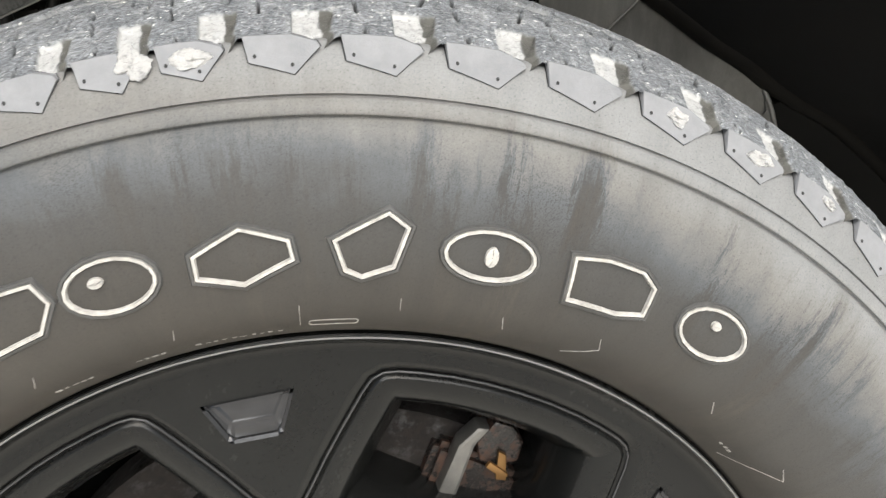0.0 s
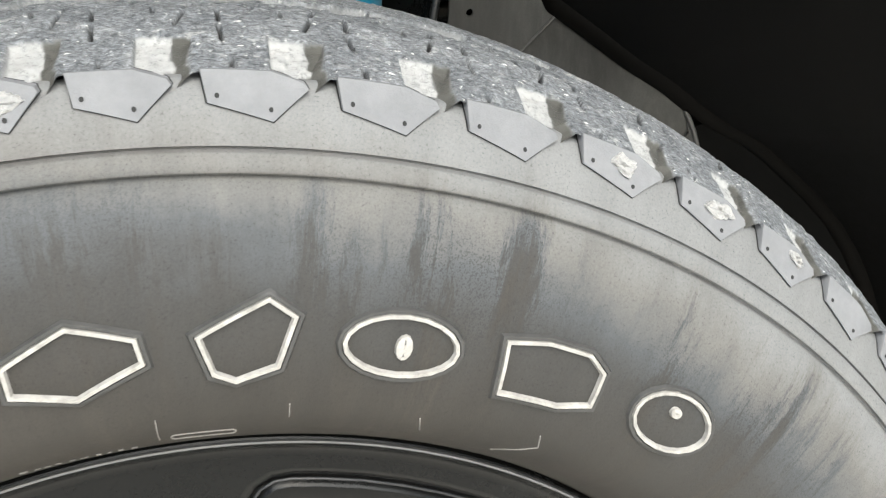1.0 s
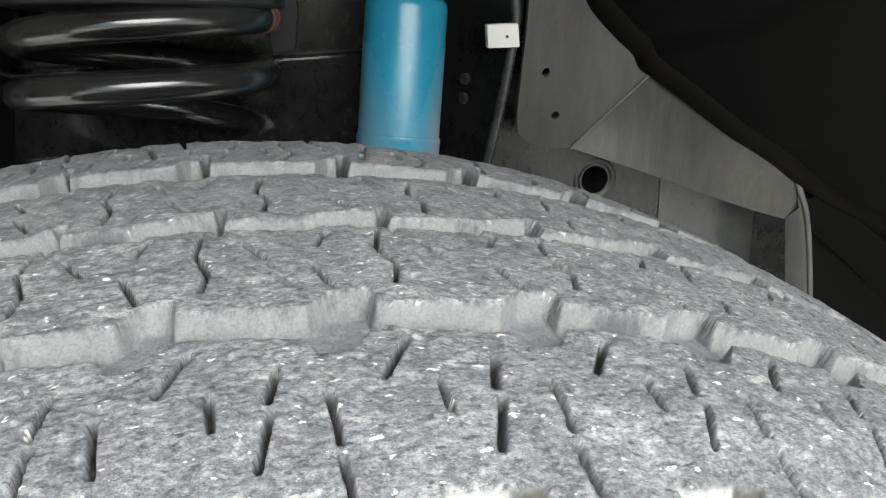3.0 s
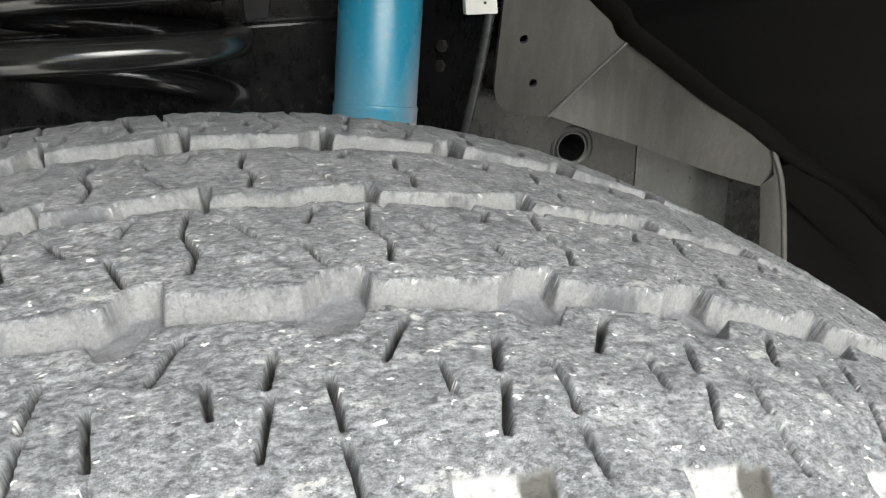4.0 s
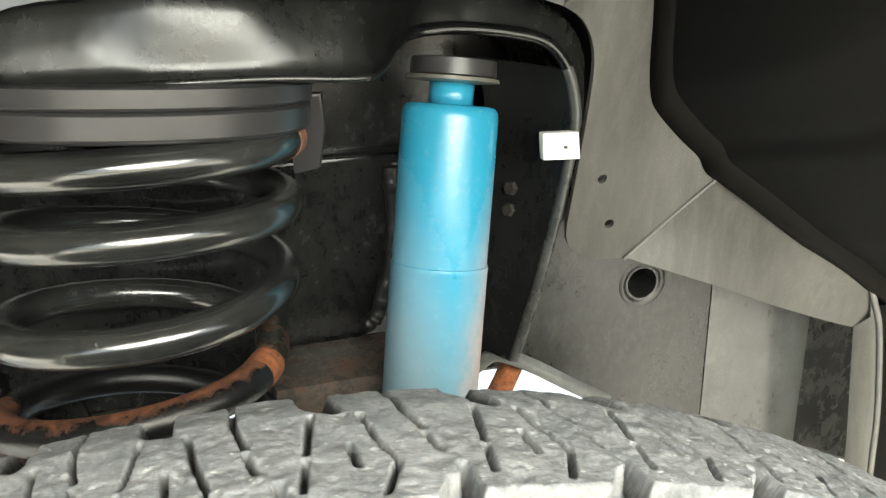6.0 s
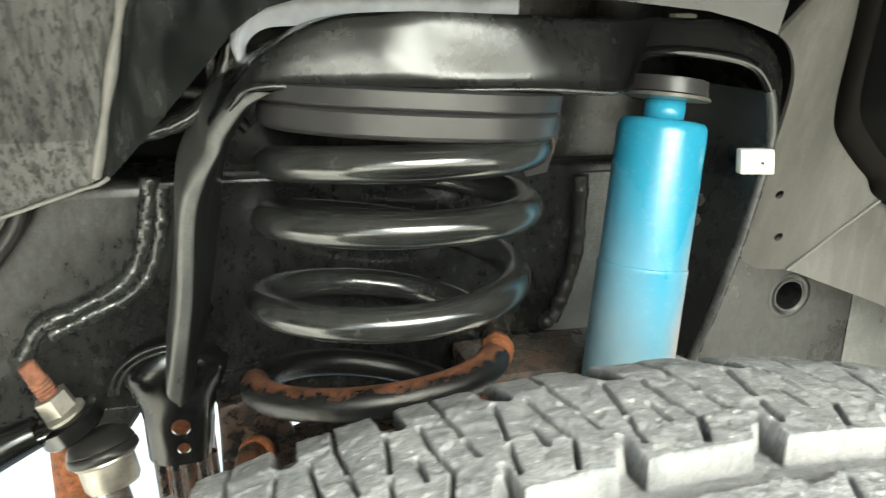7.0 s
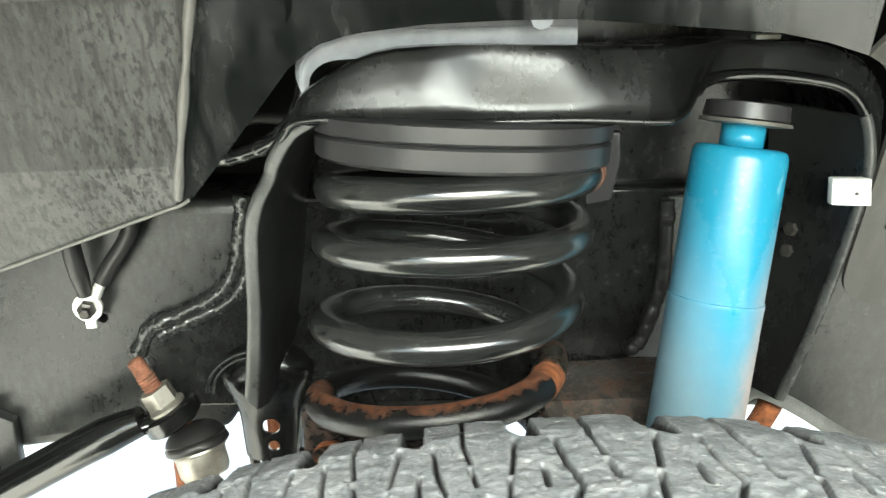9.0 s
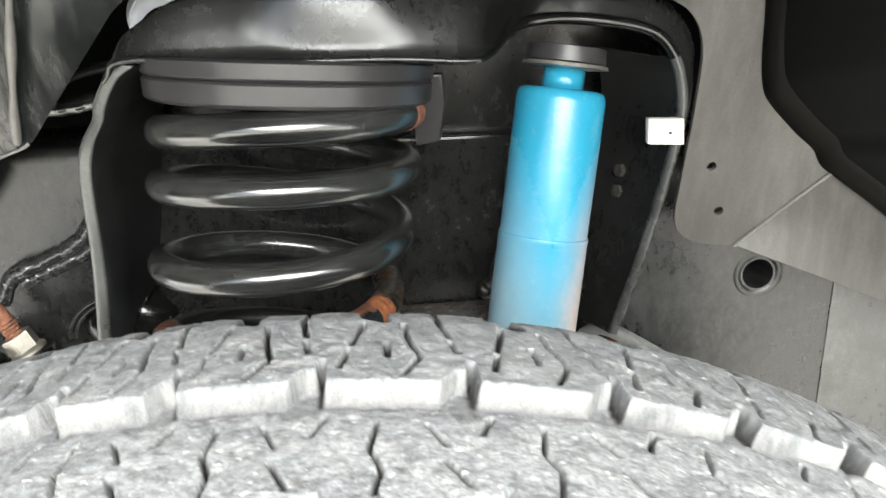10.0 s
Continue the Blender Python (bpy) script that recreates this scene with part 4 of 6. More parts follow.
for w in WINDOWS:
    bm = bmesh.new()
    rings = [[bm.verts.new(wheel_point(x, r, y, w)) for x, r in window_loop(out)] for out, y in
             ((0.0095, FACE), (0.0075, FACE + 0.0006), (0.0045, FACE + 0.0035), (0.0015, FACE + 0.0046), (0.0006, FACE + 0.0040), (-0.0002, FACE + 0.0028), (-0.0010, FACE + 0.0026), (-0.0120, FACE + 0.0060), (-0.0145, FACE + 0.0080), (-0.0165, FACE + 0.0110), (-0.0260, FACE + 0.028), (-0.0275, FACE + 0.045), (-0.0270, FACE + 0.07))]
    for u, v in zip(rings, rings[1:]):
        n = len(u)
        for k in range(n):
            bm.faces.new((u[k], u[(k + 1) % n], v[(k + 1) % n], v[k]))
    part("window_frame", bm, RIM, rim, "", angle=50)
    part("window_bead", tube([wheel_point(x, r, FACE + 0.0028, w) for x, r in window_loop(0.0032)[:25]], 0.0007, 6), RIM_BEAD, rim, "thin glossy bead round the window", angle=80)
    c = w - 31.0
    bm = bmesh.new()
    a, b, d = ([bm.verts.new(polar(c + p, r, y)) for p, r in loop] for loop, y in ((INLAY_OUT, FACE), (INLAY_OUT, FACE + 0.0008), (INLAY_IN, FACE + 0.0042)))
    for u, v in ((a, b), (b, d)):
        for i in range(4):
            bm.faces.new((u[i], u[(i + 1) % 4], v[(i + 1) % 4], v[i]))
    bm.faces.new(d)
    bmesh.ops.bevel(bm, geom=[e for e in bm.edges if not e.is_boundary], offset=0.0019, segments=4, affect="EDGES")
    part("spoke_inlay", bm, SILVER, rim, "satin grey trapezoid inlay", angle=30)
part("hub", revolve([(0.0, -0.016), (0.05, -0.016), (0.06, FACE - 0.001), (0.10, FACE + 0.03), (0.05, 0.05)]), RIM, rim)
# Unseen backing, added to keep daylight out of the spoke windows.
shield = tagged(part("brake_backing", revolve([(0.02, 0.13), (0.2, 0.13), (0.234, 0.12), (0.236, 0.135), (0.02, 0.14)], 64), STEEL), "black backing added behind the brake", "dust shield")

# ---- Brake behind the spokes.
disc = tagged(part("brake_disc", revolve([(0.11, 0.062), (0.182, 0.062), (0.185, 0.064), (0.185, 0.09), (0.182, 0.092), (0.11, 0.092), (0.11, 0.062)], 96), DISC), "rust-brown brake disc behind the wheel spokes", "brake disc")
part("disc_hat", revolve([(0.0, 0.048), (0.09, 0.048), (0.098, 0.052), (0.1, 0.064), (0.111, 0.066)], 96), GRIME, disc, "grimy hub of the disc")
caliper = tagged(empty("brake_caliper", polar(24, 0.19, 0.06)), "grey cast brake caliper with brass clips", "brake caliper")


def arc_block(a0, a1, r0, r1, y0, y1, bevel=0.002, n=6):
    rows = []
    for r, y in ((r0, y0), (r1, y0), (r1, y1), (r0, y1), (r0, y0)):
        rows.append([polar(a, r, y) for a in np.linspace(a0, a1, n)])
    bm = grid(rows)
    for end in (0, -1):
        bm.verts.ensure_lookup_table()
        idx = [k * n + (0 if end == 0 else n - 1) for k in range(4)]
        bm.faces.new([bm.verts[i] for i in idx])
    bmesh.ops.remove_doubles(bm, verts=bm.verts, dist=1e-5)
    bmesh.ops.recalc_face_normals(bm, faces=bm.faces)
    bmesh.ops.bevel(bm, geom=[e for e in bm.edges if e.calc_face_angle(0) > 0.6], offset=bevel, segments=2, affect="EDGES")
    return bm


part("caliper_body", arc_block(22, 44, 0.135, 0.176, 0.05, 0.11, 0.004), GRIME, caliper, "", angle=40)
part("bracket", prism([polar(p, r, 0.040) for p, r in ((25.2, 0.150), (24.8, 0.183), (26.5, 0.197), (28.6, 0.199), (27.6, 0.186), (29.5, 0.150))], (0, 0.014, 0), 0.002), CAST, caliper, "bright machined bracket arm", angle=40)
part("bridge", prism([polar(p, r, 0.044) for p, r in ((28.2, 0.186), (29.2, 0.2025), (32.5, 0.2035), (35.6, 0.198), (36.8, 0.186), (33.5, 0.178), (30.5, 0.176))], (0, 0.03, 0), 0.002), GRIME, caliper, "", angle=40)
part("brass_clip", prism([polar(p, r, 0.040) for p, r in ((32.0, 0.188), (33.6, 0.188), (36.6, 0.174), (34.6, 0.172))], (0, 0.003, 0), 0.0006), GOLD, caliper, "brass spring clip", angle=40)
part("brass_clip", prism([polar(p, r, 0.038) for p, r in ((31.4, 0.181), (35.8, 0.179), (35.9, 0.175), (31.2, 0.177))], (0, 0.003, 0), 0.0006), GOLD, caliper, "brass spring clip", angle=40)

# Places in the bay behind the wheel are given in the bay's own slightly turned axes.
BAY = Matrix(((1.02428, -0.01716, -0.00362, 0.01631), (-0.04088, 0.98095, 0.04768, -0.02087), (0.03287, 0.00025, 1.03027, -0.03127), (0, 0, 0, 1)))
SPACE = BAY

# ---- Frame rail with its weld beads, holes and plate.
rail_outline = [(-0.95, 0.625), (-0.40, 0.634), (-0.27, 0.646), (-0.185, 0.648), (-0.172, 0.668), (-0.133, 0.668), (-0.12, 0.649), (0.0, 0.65), (0.213, 0.644), (0.302, 0.587), (0.385, 0.550), (0.47, 0.520), (0.72, 0.40), (0.72, 0.72), (0.5, 0.76), (0.36, 0.795), (0.2, 0.812), (-0.10, 0.815), (-0.18, 0.818), (-0.95, 0.83)]
rail = part("frame_rail", prism([(x, 0.52, z) for x, z in rail_outline], (0, 0.075, 0), 0.009, 4), RAIL, None, angle=50)
tagged(rail, "black painted steel frame rail with dust and water spots", "frame rail")
drill(rail, [((0.304, 0.52, 0.697), (0, 1, 0), 0.0118), ((-0.383, 0.52, 0.724), (0, 1, 0), 0.0042), ((-0.263, 0.52, 0.739), (0, 1, 0), 0.0038)], 0.068)

part("hole_rim", grid([[(0.304 + r * math.cos(t), y, 0.697 + r * math.sin(t)) for t in np.linspace(0, 2 * math.pi, 41)[:-1]] for r, y in ((0.0118, 0.5235), (0.0122, 0.5210), (0.0132, 0.5198), (0.0165, 0.5194), (0.0185, 0.5199))], closed_u=True), RAIL, rail, "softly dished rim of the hole", angle=80)
part("rail_doubler", grid([[(x, 0.5196 - 0.013 * (1 - s) * min(1.0, k / 5.0) * min(1.0, (9 - k) / 3.0), 0.765 - 0.30 * (1 - s)) for k, x in enumerate(np.linspace(0.362, 0.452, 10))] for s in np.linspace(1, 0, 9)], thick=0.0006), PANEL, rail, "slightly bowed steel plate on the rail", angle=60)


def bead(points, w, seed, mat=WELD):
    """A rippled weld bead."""
    r = random.Random(seed)
    pts = smooth_line(points, 110)
    return tube(pts, [w * (0.92 + 0.05 * math.sin(i * 0.55) + 0.06 * math.sin(i * 0.21 + seed) + r.uniform(-0.045, 0.045)) for i in range(110)], 10)


part("weld_bead", bead([(-0.158, 0.5145, 0.822), (-0.161, 0.5145, 0.80), (-0.165, 0.5145, 0.78), (-0.178, 0.5145, 0.757), (-0.207, 0.5145, 0.742), (-0.229, 0.5145, 0.733), (-0.241, 0.5145, 0.714)], 0.0066, 3), WELD, rail, "glossy black weld bead", angle=85)
part("weld_bead", bead([(-0.152, 0.5155, 0.815), (-0.156, 0.5155, 0.78), (-0.171, 0.5155, 0.751), (-0.203, 0.5155, 0.736), (-0.224, 0.5155, 0.727)], 0.0062, 4), WELD, rail, "glossy black weld bead", angle=85)
# gusset that the beads fix to the rail
gus = [(-0.157, 0.818), (-0.162, 0.785), (-0.172, 0.758), (-0.2, 0.742), (-0.226, 0.733), (-0.238, 0.712), (-0.225, 0.672), (0.16, 0.66), (0.16, 0.812)]
part("gusset", prism([(x, 0.514, z) for x, z in gus], (0, 0.006, 0), 0.002), BARE, rail, "black welded gusset plate")
plate = part("end_plate", prism([(-0.60, 0.508, 0.668), (-0.345, 0.508, 0.675), (-0.333, 0.508, 0.669), (-0.334, 0.508, 0.615), (-0.60, 0.508, 0.56)], (0, 0.010, 0), 0.0015), RAIL, rail, "black steel plate welded on")
part("weld_bead", bead([(-0.55, 0.507, 0.669), (-0.45, 0.507, 0.672), (-0.345, 0.507, 0.677)], 0.0034, 8), WELD, plate, "", angle=85)

# Cross sheet behind the tower, with bolts.
sheet = part("inner_sheet", prism([(-0.12, 0.535, 0.65), (0.20, 0.535, 0.64), (0.20, 0.535, 0.93), (-0.12, 0.535, 0.93)], (0, 0.004, 0)), BARE, rail, "black sheet behind the spring")
# Light reflected on the rail here is put into these pale plates.
part("bracket_plate", prism([(0.0930, 0.5150, 0.806), (0.1225, 0.5150, 0.806), (0.1215, 0.5150, 0.745), (0.1100, 0.5150, 0.708), (0.0960, 0.5150, 0.700), (0.0930, 0.5150, 0.72)], (0, 0.006, 0), 0.0012), PLATE, rail, "pale steel plate behind the spring")
part("bracket_plate", prism([(0.1200, 0.5110, 0.8075), (0.1410, 0.5110, 0.8075), (0.1440, 0.5110, 0.70), (0.1330, 0.5110, 0.6925), (0.0985, 0.5110, 0.6945), (0.0985, 0.5110, 0.7000), (0.1105, 0.5110, 0.7085), (0.1180, 0.5110, 0.745)], (0, 0.006, 0), 0.0014), PLATE, rail, "pale steel plate behind the shock")
part("bump_block", box((0.095, 0.4960, 0.655), (0.1320, 0.5180, 0.6925), 0.002), PLATE, rail, "small dusty steel block")
part("weld_seam", bead([(0.1185, 0.5105, 0.8065), (0.1190, 0.5105, 0.792), (0.1190, 0.5105, 0.767), (0.1176, 0.5105, 0.7456), (0.1118, 0.5105, 0.7256), (0.1068, 0.5105, 0.7098), (0.1030, 0.5105, 0.7040)], 0.0056, 11), RUBBER, rail, "wide black sealed seam behind the shock", angle=85)
part("seam_lump", lathe([(0, 0.0), (0.0005, 0.003), (0.002, 0.0048), (0.008, 0.0056)], (0.1010, 0.5055, 0.7040), (0.0985, 0.5135, 0.7005), 7), RUBBER, rail, "lump of black sealer", angle=50)

# ---- Spring tower: inverted steel housing over spring and shock.
tower = tagged(empty("spring_tower", (0.04, 0.50, 0.70)), "black pressed-steel spring and shock tower on the frame", "spring tower")
LIP = [(-0.124, 0.408, 0.868), (-0.1135, 0.398, 0.884), (-0.101, 0.389, 0.8925), (-0.04, 0.387, 0.8885), (0.03, 0.387, 0.8865), (0.074, 0.389, 0.883), (0.088, 0.397, 0.8845), (0.098, 0.412, 0.891), (0.108, 0.424, 0.896), (0.130, 0.430, 0.897), (0.163, 0.432, 0.893), (0.187, 0.434, 0.886), (0.200, 0.435, 0.872), (0.206, 0.436, 0.855), (0.207, 0.436, 0.835), (0.199, 0.436, 0.793), (0.187, 0.437, 0.744), (0.174, 0.440, 0.697)]
UP = [(-0.126, 0.415, 0.872), (-0.112, 0.405, 0.893), (-0.098, 0.400, 0.908), (-0.060, 0.402, 0.9235), (0.02, 0.404, 0.921), (0.075, 0.408, 0.918), (0.095, 0.416, 0.917), (0.110, 0.424, 0.9165), (0.122, 0.430, 0.916), (0.142, 0.436, 0.9145), (0.172, 0.439, 0.912), (0.197, 0.441, 0.901), (0.211, 0.442, 0.884), (0.2145, 0.442, 0.862), (0.213, 0.442, 0.835), (0.204, 0.443, 0.793), (0.192, 0.444, 0.744), (0.179, 0.447, 0.697)]
lipc, upc = smooth_line(LIP, 90), smooth_line(UP, 90)
# the middle of the face is pressed flatter than its ends
upc = [p + Vector((0, -0.009, 0.0015)) * math.exp(-((p.x - 0.006) / 0.036) ** 6) for p in upc]
rows = []
rows.append([p + Vector((0, 0.09, 0)) + (Vector((0, 0, -0.004)) if i < 55 else Vector((-0.004, 0, 0))) for i, p in enumerate(lipc)])
rows.append([p + Vector((0, 0.012, 0)) for p in lipc])
rows.append([p + Vector((0, 0.003, 0)) for p in lipc])
rows.append(list(lipc))
for t, push in ((0.05, -0.0008), (0.1, -0.0020), (0.16, -0.0025), (0.25, -0.0022), (0.4, -0.0014), (0.6, -0.0006), (0.8, -0.0001), (0.93, 0.0)):
    rows.append([a.lerp(b, t) + Vector((0, -push * (1.0 if a.x < 0.1 else 0.3), 0)) for a, b in zip(lipc, upc)])
rows.append([b + Vector((0, 0.0008, 0)) for b in upc])
rows.append([b + Vector((0, 0.003, -0.0004)) for a, b in zip(lipc, upc)])
rows.append([b - (b - a).normalized() * 0.012 + Vector((0, 0.11, 0)) for a, b in zip(lipc, upc)])
part("tower_cap", grid(rows), STEEL, tower, "black pressed cap with a rolled lip", angle=70)
turn = next(i for i, p in enumerate(lipc) if p.x > 0.2)
part("rolled_lip", tube([p + Vector((0, 0.0012, 0.0006)) for p in lipc[4:turn + 1]], [0.0019 if p.x < 0.1 else 0.0034 for p in lipc[4:turn + 1]], 10), STEEL, tower, "rolled lower edge of the cap", angle=80)
# highlight along the rolled side edge, put into the pale paint
part("side_lip", tube([p + Vector((-0.0004, 0.0012, 0.0006)) for p in lipc[turn:]], 0.0034, 10), PANEL, tower, "pale edge down the tower's side", angle=80)
part("tower_side", grid([[p + Vector((-0.0015 - 0.030 * t, 0.0005 + 0.060 * t, 0)) for p in lipc[turn:]] for t in np.linspace(0, 1, 5)], thick=0.0015), TOWER_SIDE, tower, "dusty olive-black inner side of the tower", angle=60)
for x, y, z in ((0.1815, 0.467, 0.797), (0.1800, 0.466, 0.784)):
    part("bolt_head", lathe([(0, 0.0), (0.0002, 0.0038), (0.003, 0.0044), (0.006, 0.0044)], (x - 0.003, y - 0.002, z + 0.001), (x + 0.02, y + 0.011, z - 0.004), 6), BOLT_DARK, tower, "small worn bolt head")
# flange down the side next to the spring
FL = smooth_line([(-0.106, 0.3945, 0.8905), (-0.116, 0.4005, 0.8835), (-0.126, 0.408, 0.869), (-0.1285, 0.410, 0.86), (-0.137, 0.410, 0.846), (-0.143, 0.417, 0.825), (-0.147, 0.428, 0.779), (-0.152, 0.438, 0.745), (-0.158, 0.447, 0.709)], 50)
FR = smooth_line([(-0.088, 0.396, 0.8895), (-0.101, 0.403, 0.881), (-0.111, 0.410, 0.866), (-0.115, 0.413, 0.858), (-0.121, 0.414, 0.845), (-0.127, 0.421, 0.824), (-0.131, 0.434, 0.779), (-0.135, 0.445, 0.745), (-0.142, 0.458, 0.697)], 50)


def trimmed(line, share):
    """The line without the last share of its length."""
    out = []
    for i in range(len(line)):
        k = i * (1 - share)
        j = min(int(k), len(line) - 2)
        out.append(line[j].lerp(line[j + 1], k - j))
    return out


rows = [[p + Vector((0.012, 0.09, 0)) for p in trimmed(FR, 0.07)], [p + Vector((0.001, 0.026, 0)) for p in trimmed(FR, 0.05)]]
for t, push, short in ((0.0, -0.020, 0.03), (0.03, -0.016, 0.016), (0.1, -0.0120, 0.006), (0.2, -0.0075, 0.0), (0.35, -0.0018, 0.0), (0.44, 0.0024, 0.0), (0.51, 0.0040, 0.0), (0.56, 0.0045, 0.001), (0.6, 0.0042, 0.003), (0.65, 0.0038, 0.005), (0.82, 0.0026, 0.008), (0.93, 0.0014, 0.012), (1.0, -0.0002, 0.018)):
    rows.append([a.lerp(b, t) + Vector((0, -push, 0)) for a, b in zip(trimmed(FR, short), trimmed(FL, short))])
rows += [[p + Vector((-0.0004, 0.010, 0)) for p in trimmed(FL, 0.022)], [p + Vector((0.0, 0.10, 0)) for p in trimmed(FL, 0.03)]]
part("tower_flange", grid(rows[:9]), FLANGE, tower, "black folded flange", angle=70)
# the left side of the same flange, paler for the light it catches
part("flange_face", grid(rows[8:]), PANEL, tower, "lit side of the flange, painted pale", angle=70)
# foot of the tower with two holes
fr = []
for z in (0.7205, 0.7200, 0.7185, 0.716, 0.7125, 0.708, 0.703, 0.698, 0.693, 0.688, 0.683, 0.678, 0.673, 0.667, 0.66, 0.652, 0.645, 0.638, 0.631):
    dome = math.sqrt(max(0.0, 1 - ((max(z, 0.690) - 0.690) / 0.0306) ** 2))
    low = min(1.0, max(0.0, (0.705 - z) / 0.045))
    low = low * low * (3 - 2 * low)
    half = 0.036 * dome * (1 - low) + (0.0235 - 0.05 * max(0.0, 0.675 - z)) * low
    deep = 0.027 * math.sqrt(dome) * (1 - low) + 0.016 * low
    fr.append([(-0.1528 + half * u, 0.520 - deep * max(0.0, 1.0 - abs(u) ** 2.6) ** 0.5, z) for u in np.sin(np.linspace(-math.pi / 2, math.pi / 2, 27))])
foot = part("tower_foot", grid(fr, thick=0.003), STEEL, tower, "black domed foot bracket with two holes", angle=60)
drill(foot, [((-0.1519, 0.506, 0.6580), (0, 1, -0.2), 0.0062), ((-0.1510, 0.506, 0.6425), (0, 1, -0.2), 0.0042)], 0.05)
part("foot_web", prism([(-0.129, 0.511, 0.692), (-0.085, 0.511, 0.692), (-0.075, 0.508, 0.66), (-0.10, 0.508, 0.635), (-0.127, 0.508, 0.635)], (0, 0.006, 0), 0.0015), BARE, tower, "black web beside the foot")
part("web_edge", tube([(-0.1305, 0.506, 0.664), (-0.1325, 0.506, 0.650), (-0.1350, 0.506, 0.636)], 0.0009, 8), PLATE, tower, "thin pale edge of the web", angle=80)
for out, lift, width in ((1.0, 0.0, 0.0017), (0.9, -0.0008, 0.0014)):
    arch = [(-0.1530 + 0.0385 * out * math.cos(t), 0.4925 + lift + 0.004 * math.cos(t) ** 2, 0.690 + 0.0320 * out * math.sin(t)) for t in np.linspace(math.radians(178), math.radians(62), 40)]
    part("foot_rim", tube(arch, width, 8), WELD, tower, "glossy bead over the foot", angle=80)
for k in range(5):
    part("foot_pleat", tube([(-0.1675 + 0.0085 * k, 0.5115, 0.634), (-0.1660 + 0.0085 * k, 0.5115, 0.61), (-0.1640 + 0.0085 * k, 0.5115, 0.57)], 0.0038, 8), GRIME, tower, "rusty fold under the foot", angle=60)
clip = part("white_clip", prism([(0.1868, 0.4355, 0.8368), (0.2068, 0.4315, 0.8368), (0.2068, 0.4285, 0.8220), (0.1868, 0.4335, 0.8220)], (0, 0.006, 0), 0.001), CLIP, None, angle=40)
tagged(clip, "small white nylon clip on the tower flange", "clip", "nylon clips")
part("clip_eye", lathe([(0, 0.0009), (0.001, 0.0009)], (0.1985, 0.4305, 0.8292), (0.1985, 0.4285, 0.8292), 10), RUBBER, clip)
clip2 = tagged(part("white_clip", box((0.143, 0.452, 0.903), (0.157, 0.460, 0.915), 0.001), CLIP, None, angle=40), "small white nylon clip above the tower", "clip", "nylon clips")
# pale duct seen over the tower
DUCT = plain("pale_grey_plastic", (0.3, 0.31, 0.335), 0.4, vary=0.35, scale=90)
duct = tagged(empty("air_duct", (-0.03, 0.447, 0.92)), "pale grey flat duct behind the edge of the spring tower", "duct")
d_out = smooth_line([(-0.1065, 0.446, 0.893), (-0.1105, 0.446, 0.905), (-0.109, 0.446, 0.916), (-0.1, 0.446, 0.926), (-0.085, 0.446, 0.9315), (-0.06, 0.446, 0.934), (0.0, 0.447, 0.933), (0.043, 0.447, 0.931)], 44)
d_in = smooth_line([(-0.1035, 0.446, 0.893), (-0.1035, 0.446, 0.903), (-0.100, 0.446, 0.909), (-0.093, 0.446, 0.913), (-0.082, 0.446, 0.914), (-0.057, 0.446, 0.9135), (0.0, 0.447, 0.912), (0.043, 0.447, 0.911)], 44)
part("duct_band", grid([[p.lerp(q, t) + Vector((0, -0.003 * math.sin(math.pi * t), 0)) for p, q in zip(d_in, d_out)] for t in np.linspace(0, 1, 9)], thick=-0.001), DUCT, duct, "", angle=50)
part("duct_seam", tube([p.lerp(q, 0.72) + Vector((0, -0.0025, 0)) for p, q in zip(d_in, d_out)], 0.0008, 6), DUCT, duct, "thin moulded seam")


# ---- Coil spring. Its axis leans inwards and its coils lie square to that axis.
SPACE = Matrix.Identity(4)
spring = tagged(empty("coil_spring", (-0.038, 0.436, 0.665)), "glossy black coil spring, rusty at its lowest turn", "coil spring")
WIRE, COIL = 0.0093, 0.0716
LEAN = Vector((-0.0547, -0.1436, 0.0))


def spring_point(turn, z):
    """turn 0 is at +x; the front of the coil is at turn 0.75."""
    a = 2 * math.pi * turn
    wide = COIL * (1 - 0.075 * math.exp(-((turn - 1.0) / 0.11) ** 2))
    off = Vector((wide * math.cos(a), wide * math.sin(a), 0.0))
    return Vector((-0.0316 + 0.1092 * (z - 0.72), 0.4383 + 0.039 * (z - 0.72), z + LEAN.dot(off))) + off


def spring_run(t0, t1, n):
    heights = [(-0.75, 0.636), (-0.5, 0.650), (-0.25, 0.663), (0.0, 0.6755), (0.25, 0.6896), (0.5, 0.7035), (0.75, 0.722), (1.0, 0.7364), (1.25, 0.7475), (1.5, 0.7561), (1.75, 0.7639), (2.0, 0.7778), (2.25, 0.792), (2.5, 0.8042), (2.75, 0.812), (3.0, 0.8175), (3.25, 0.8252), (3.5, 0.8354), (3.75, 0.8448), (4.0, 0.8521), (4.25, 0.858)]
    curve = smooth_line([(t, z, 0) for t, z in heights], 500)
    out = []
    for i in range(n):
        t = t0 + (t1 - t0) * i / (n - 1)
        out.append(spring_point(t, float(np.interp(t, [p.x for p in curve], [p.y for p in curve]))))
    return out


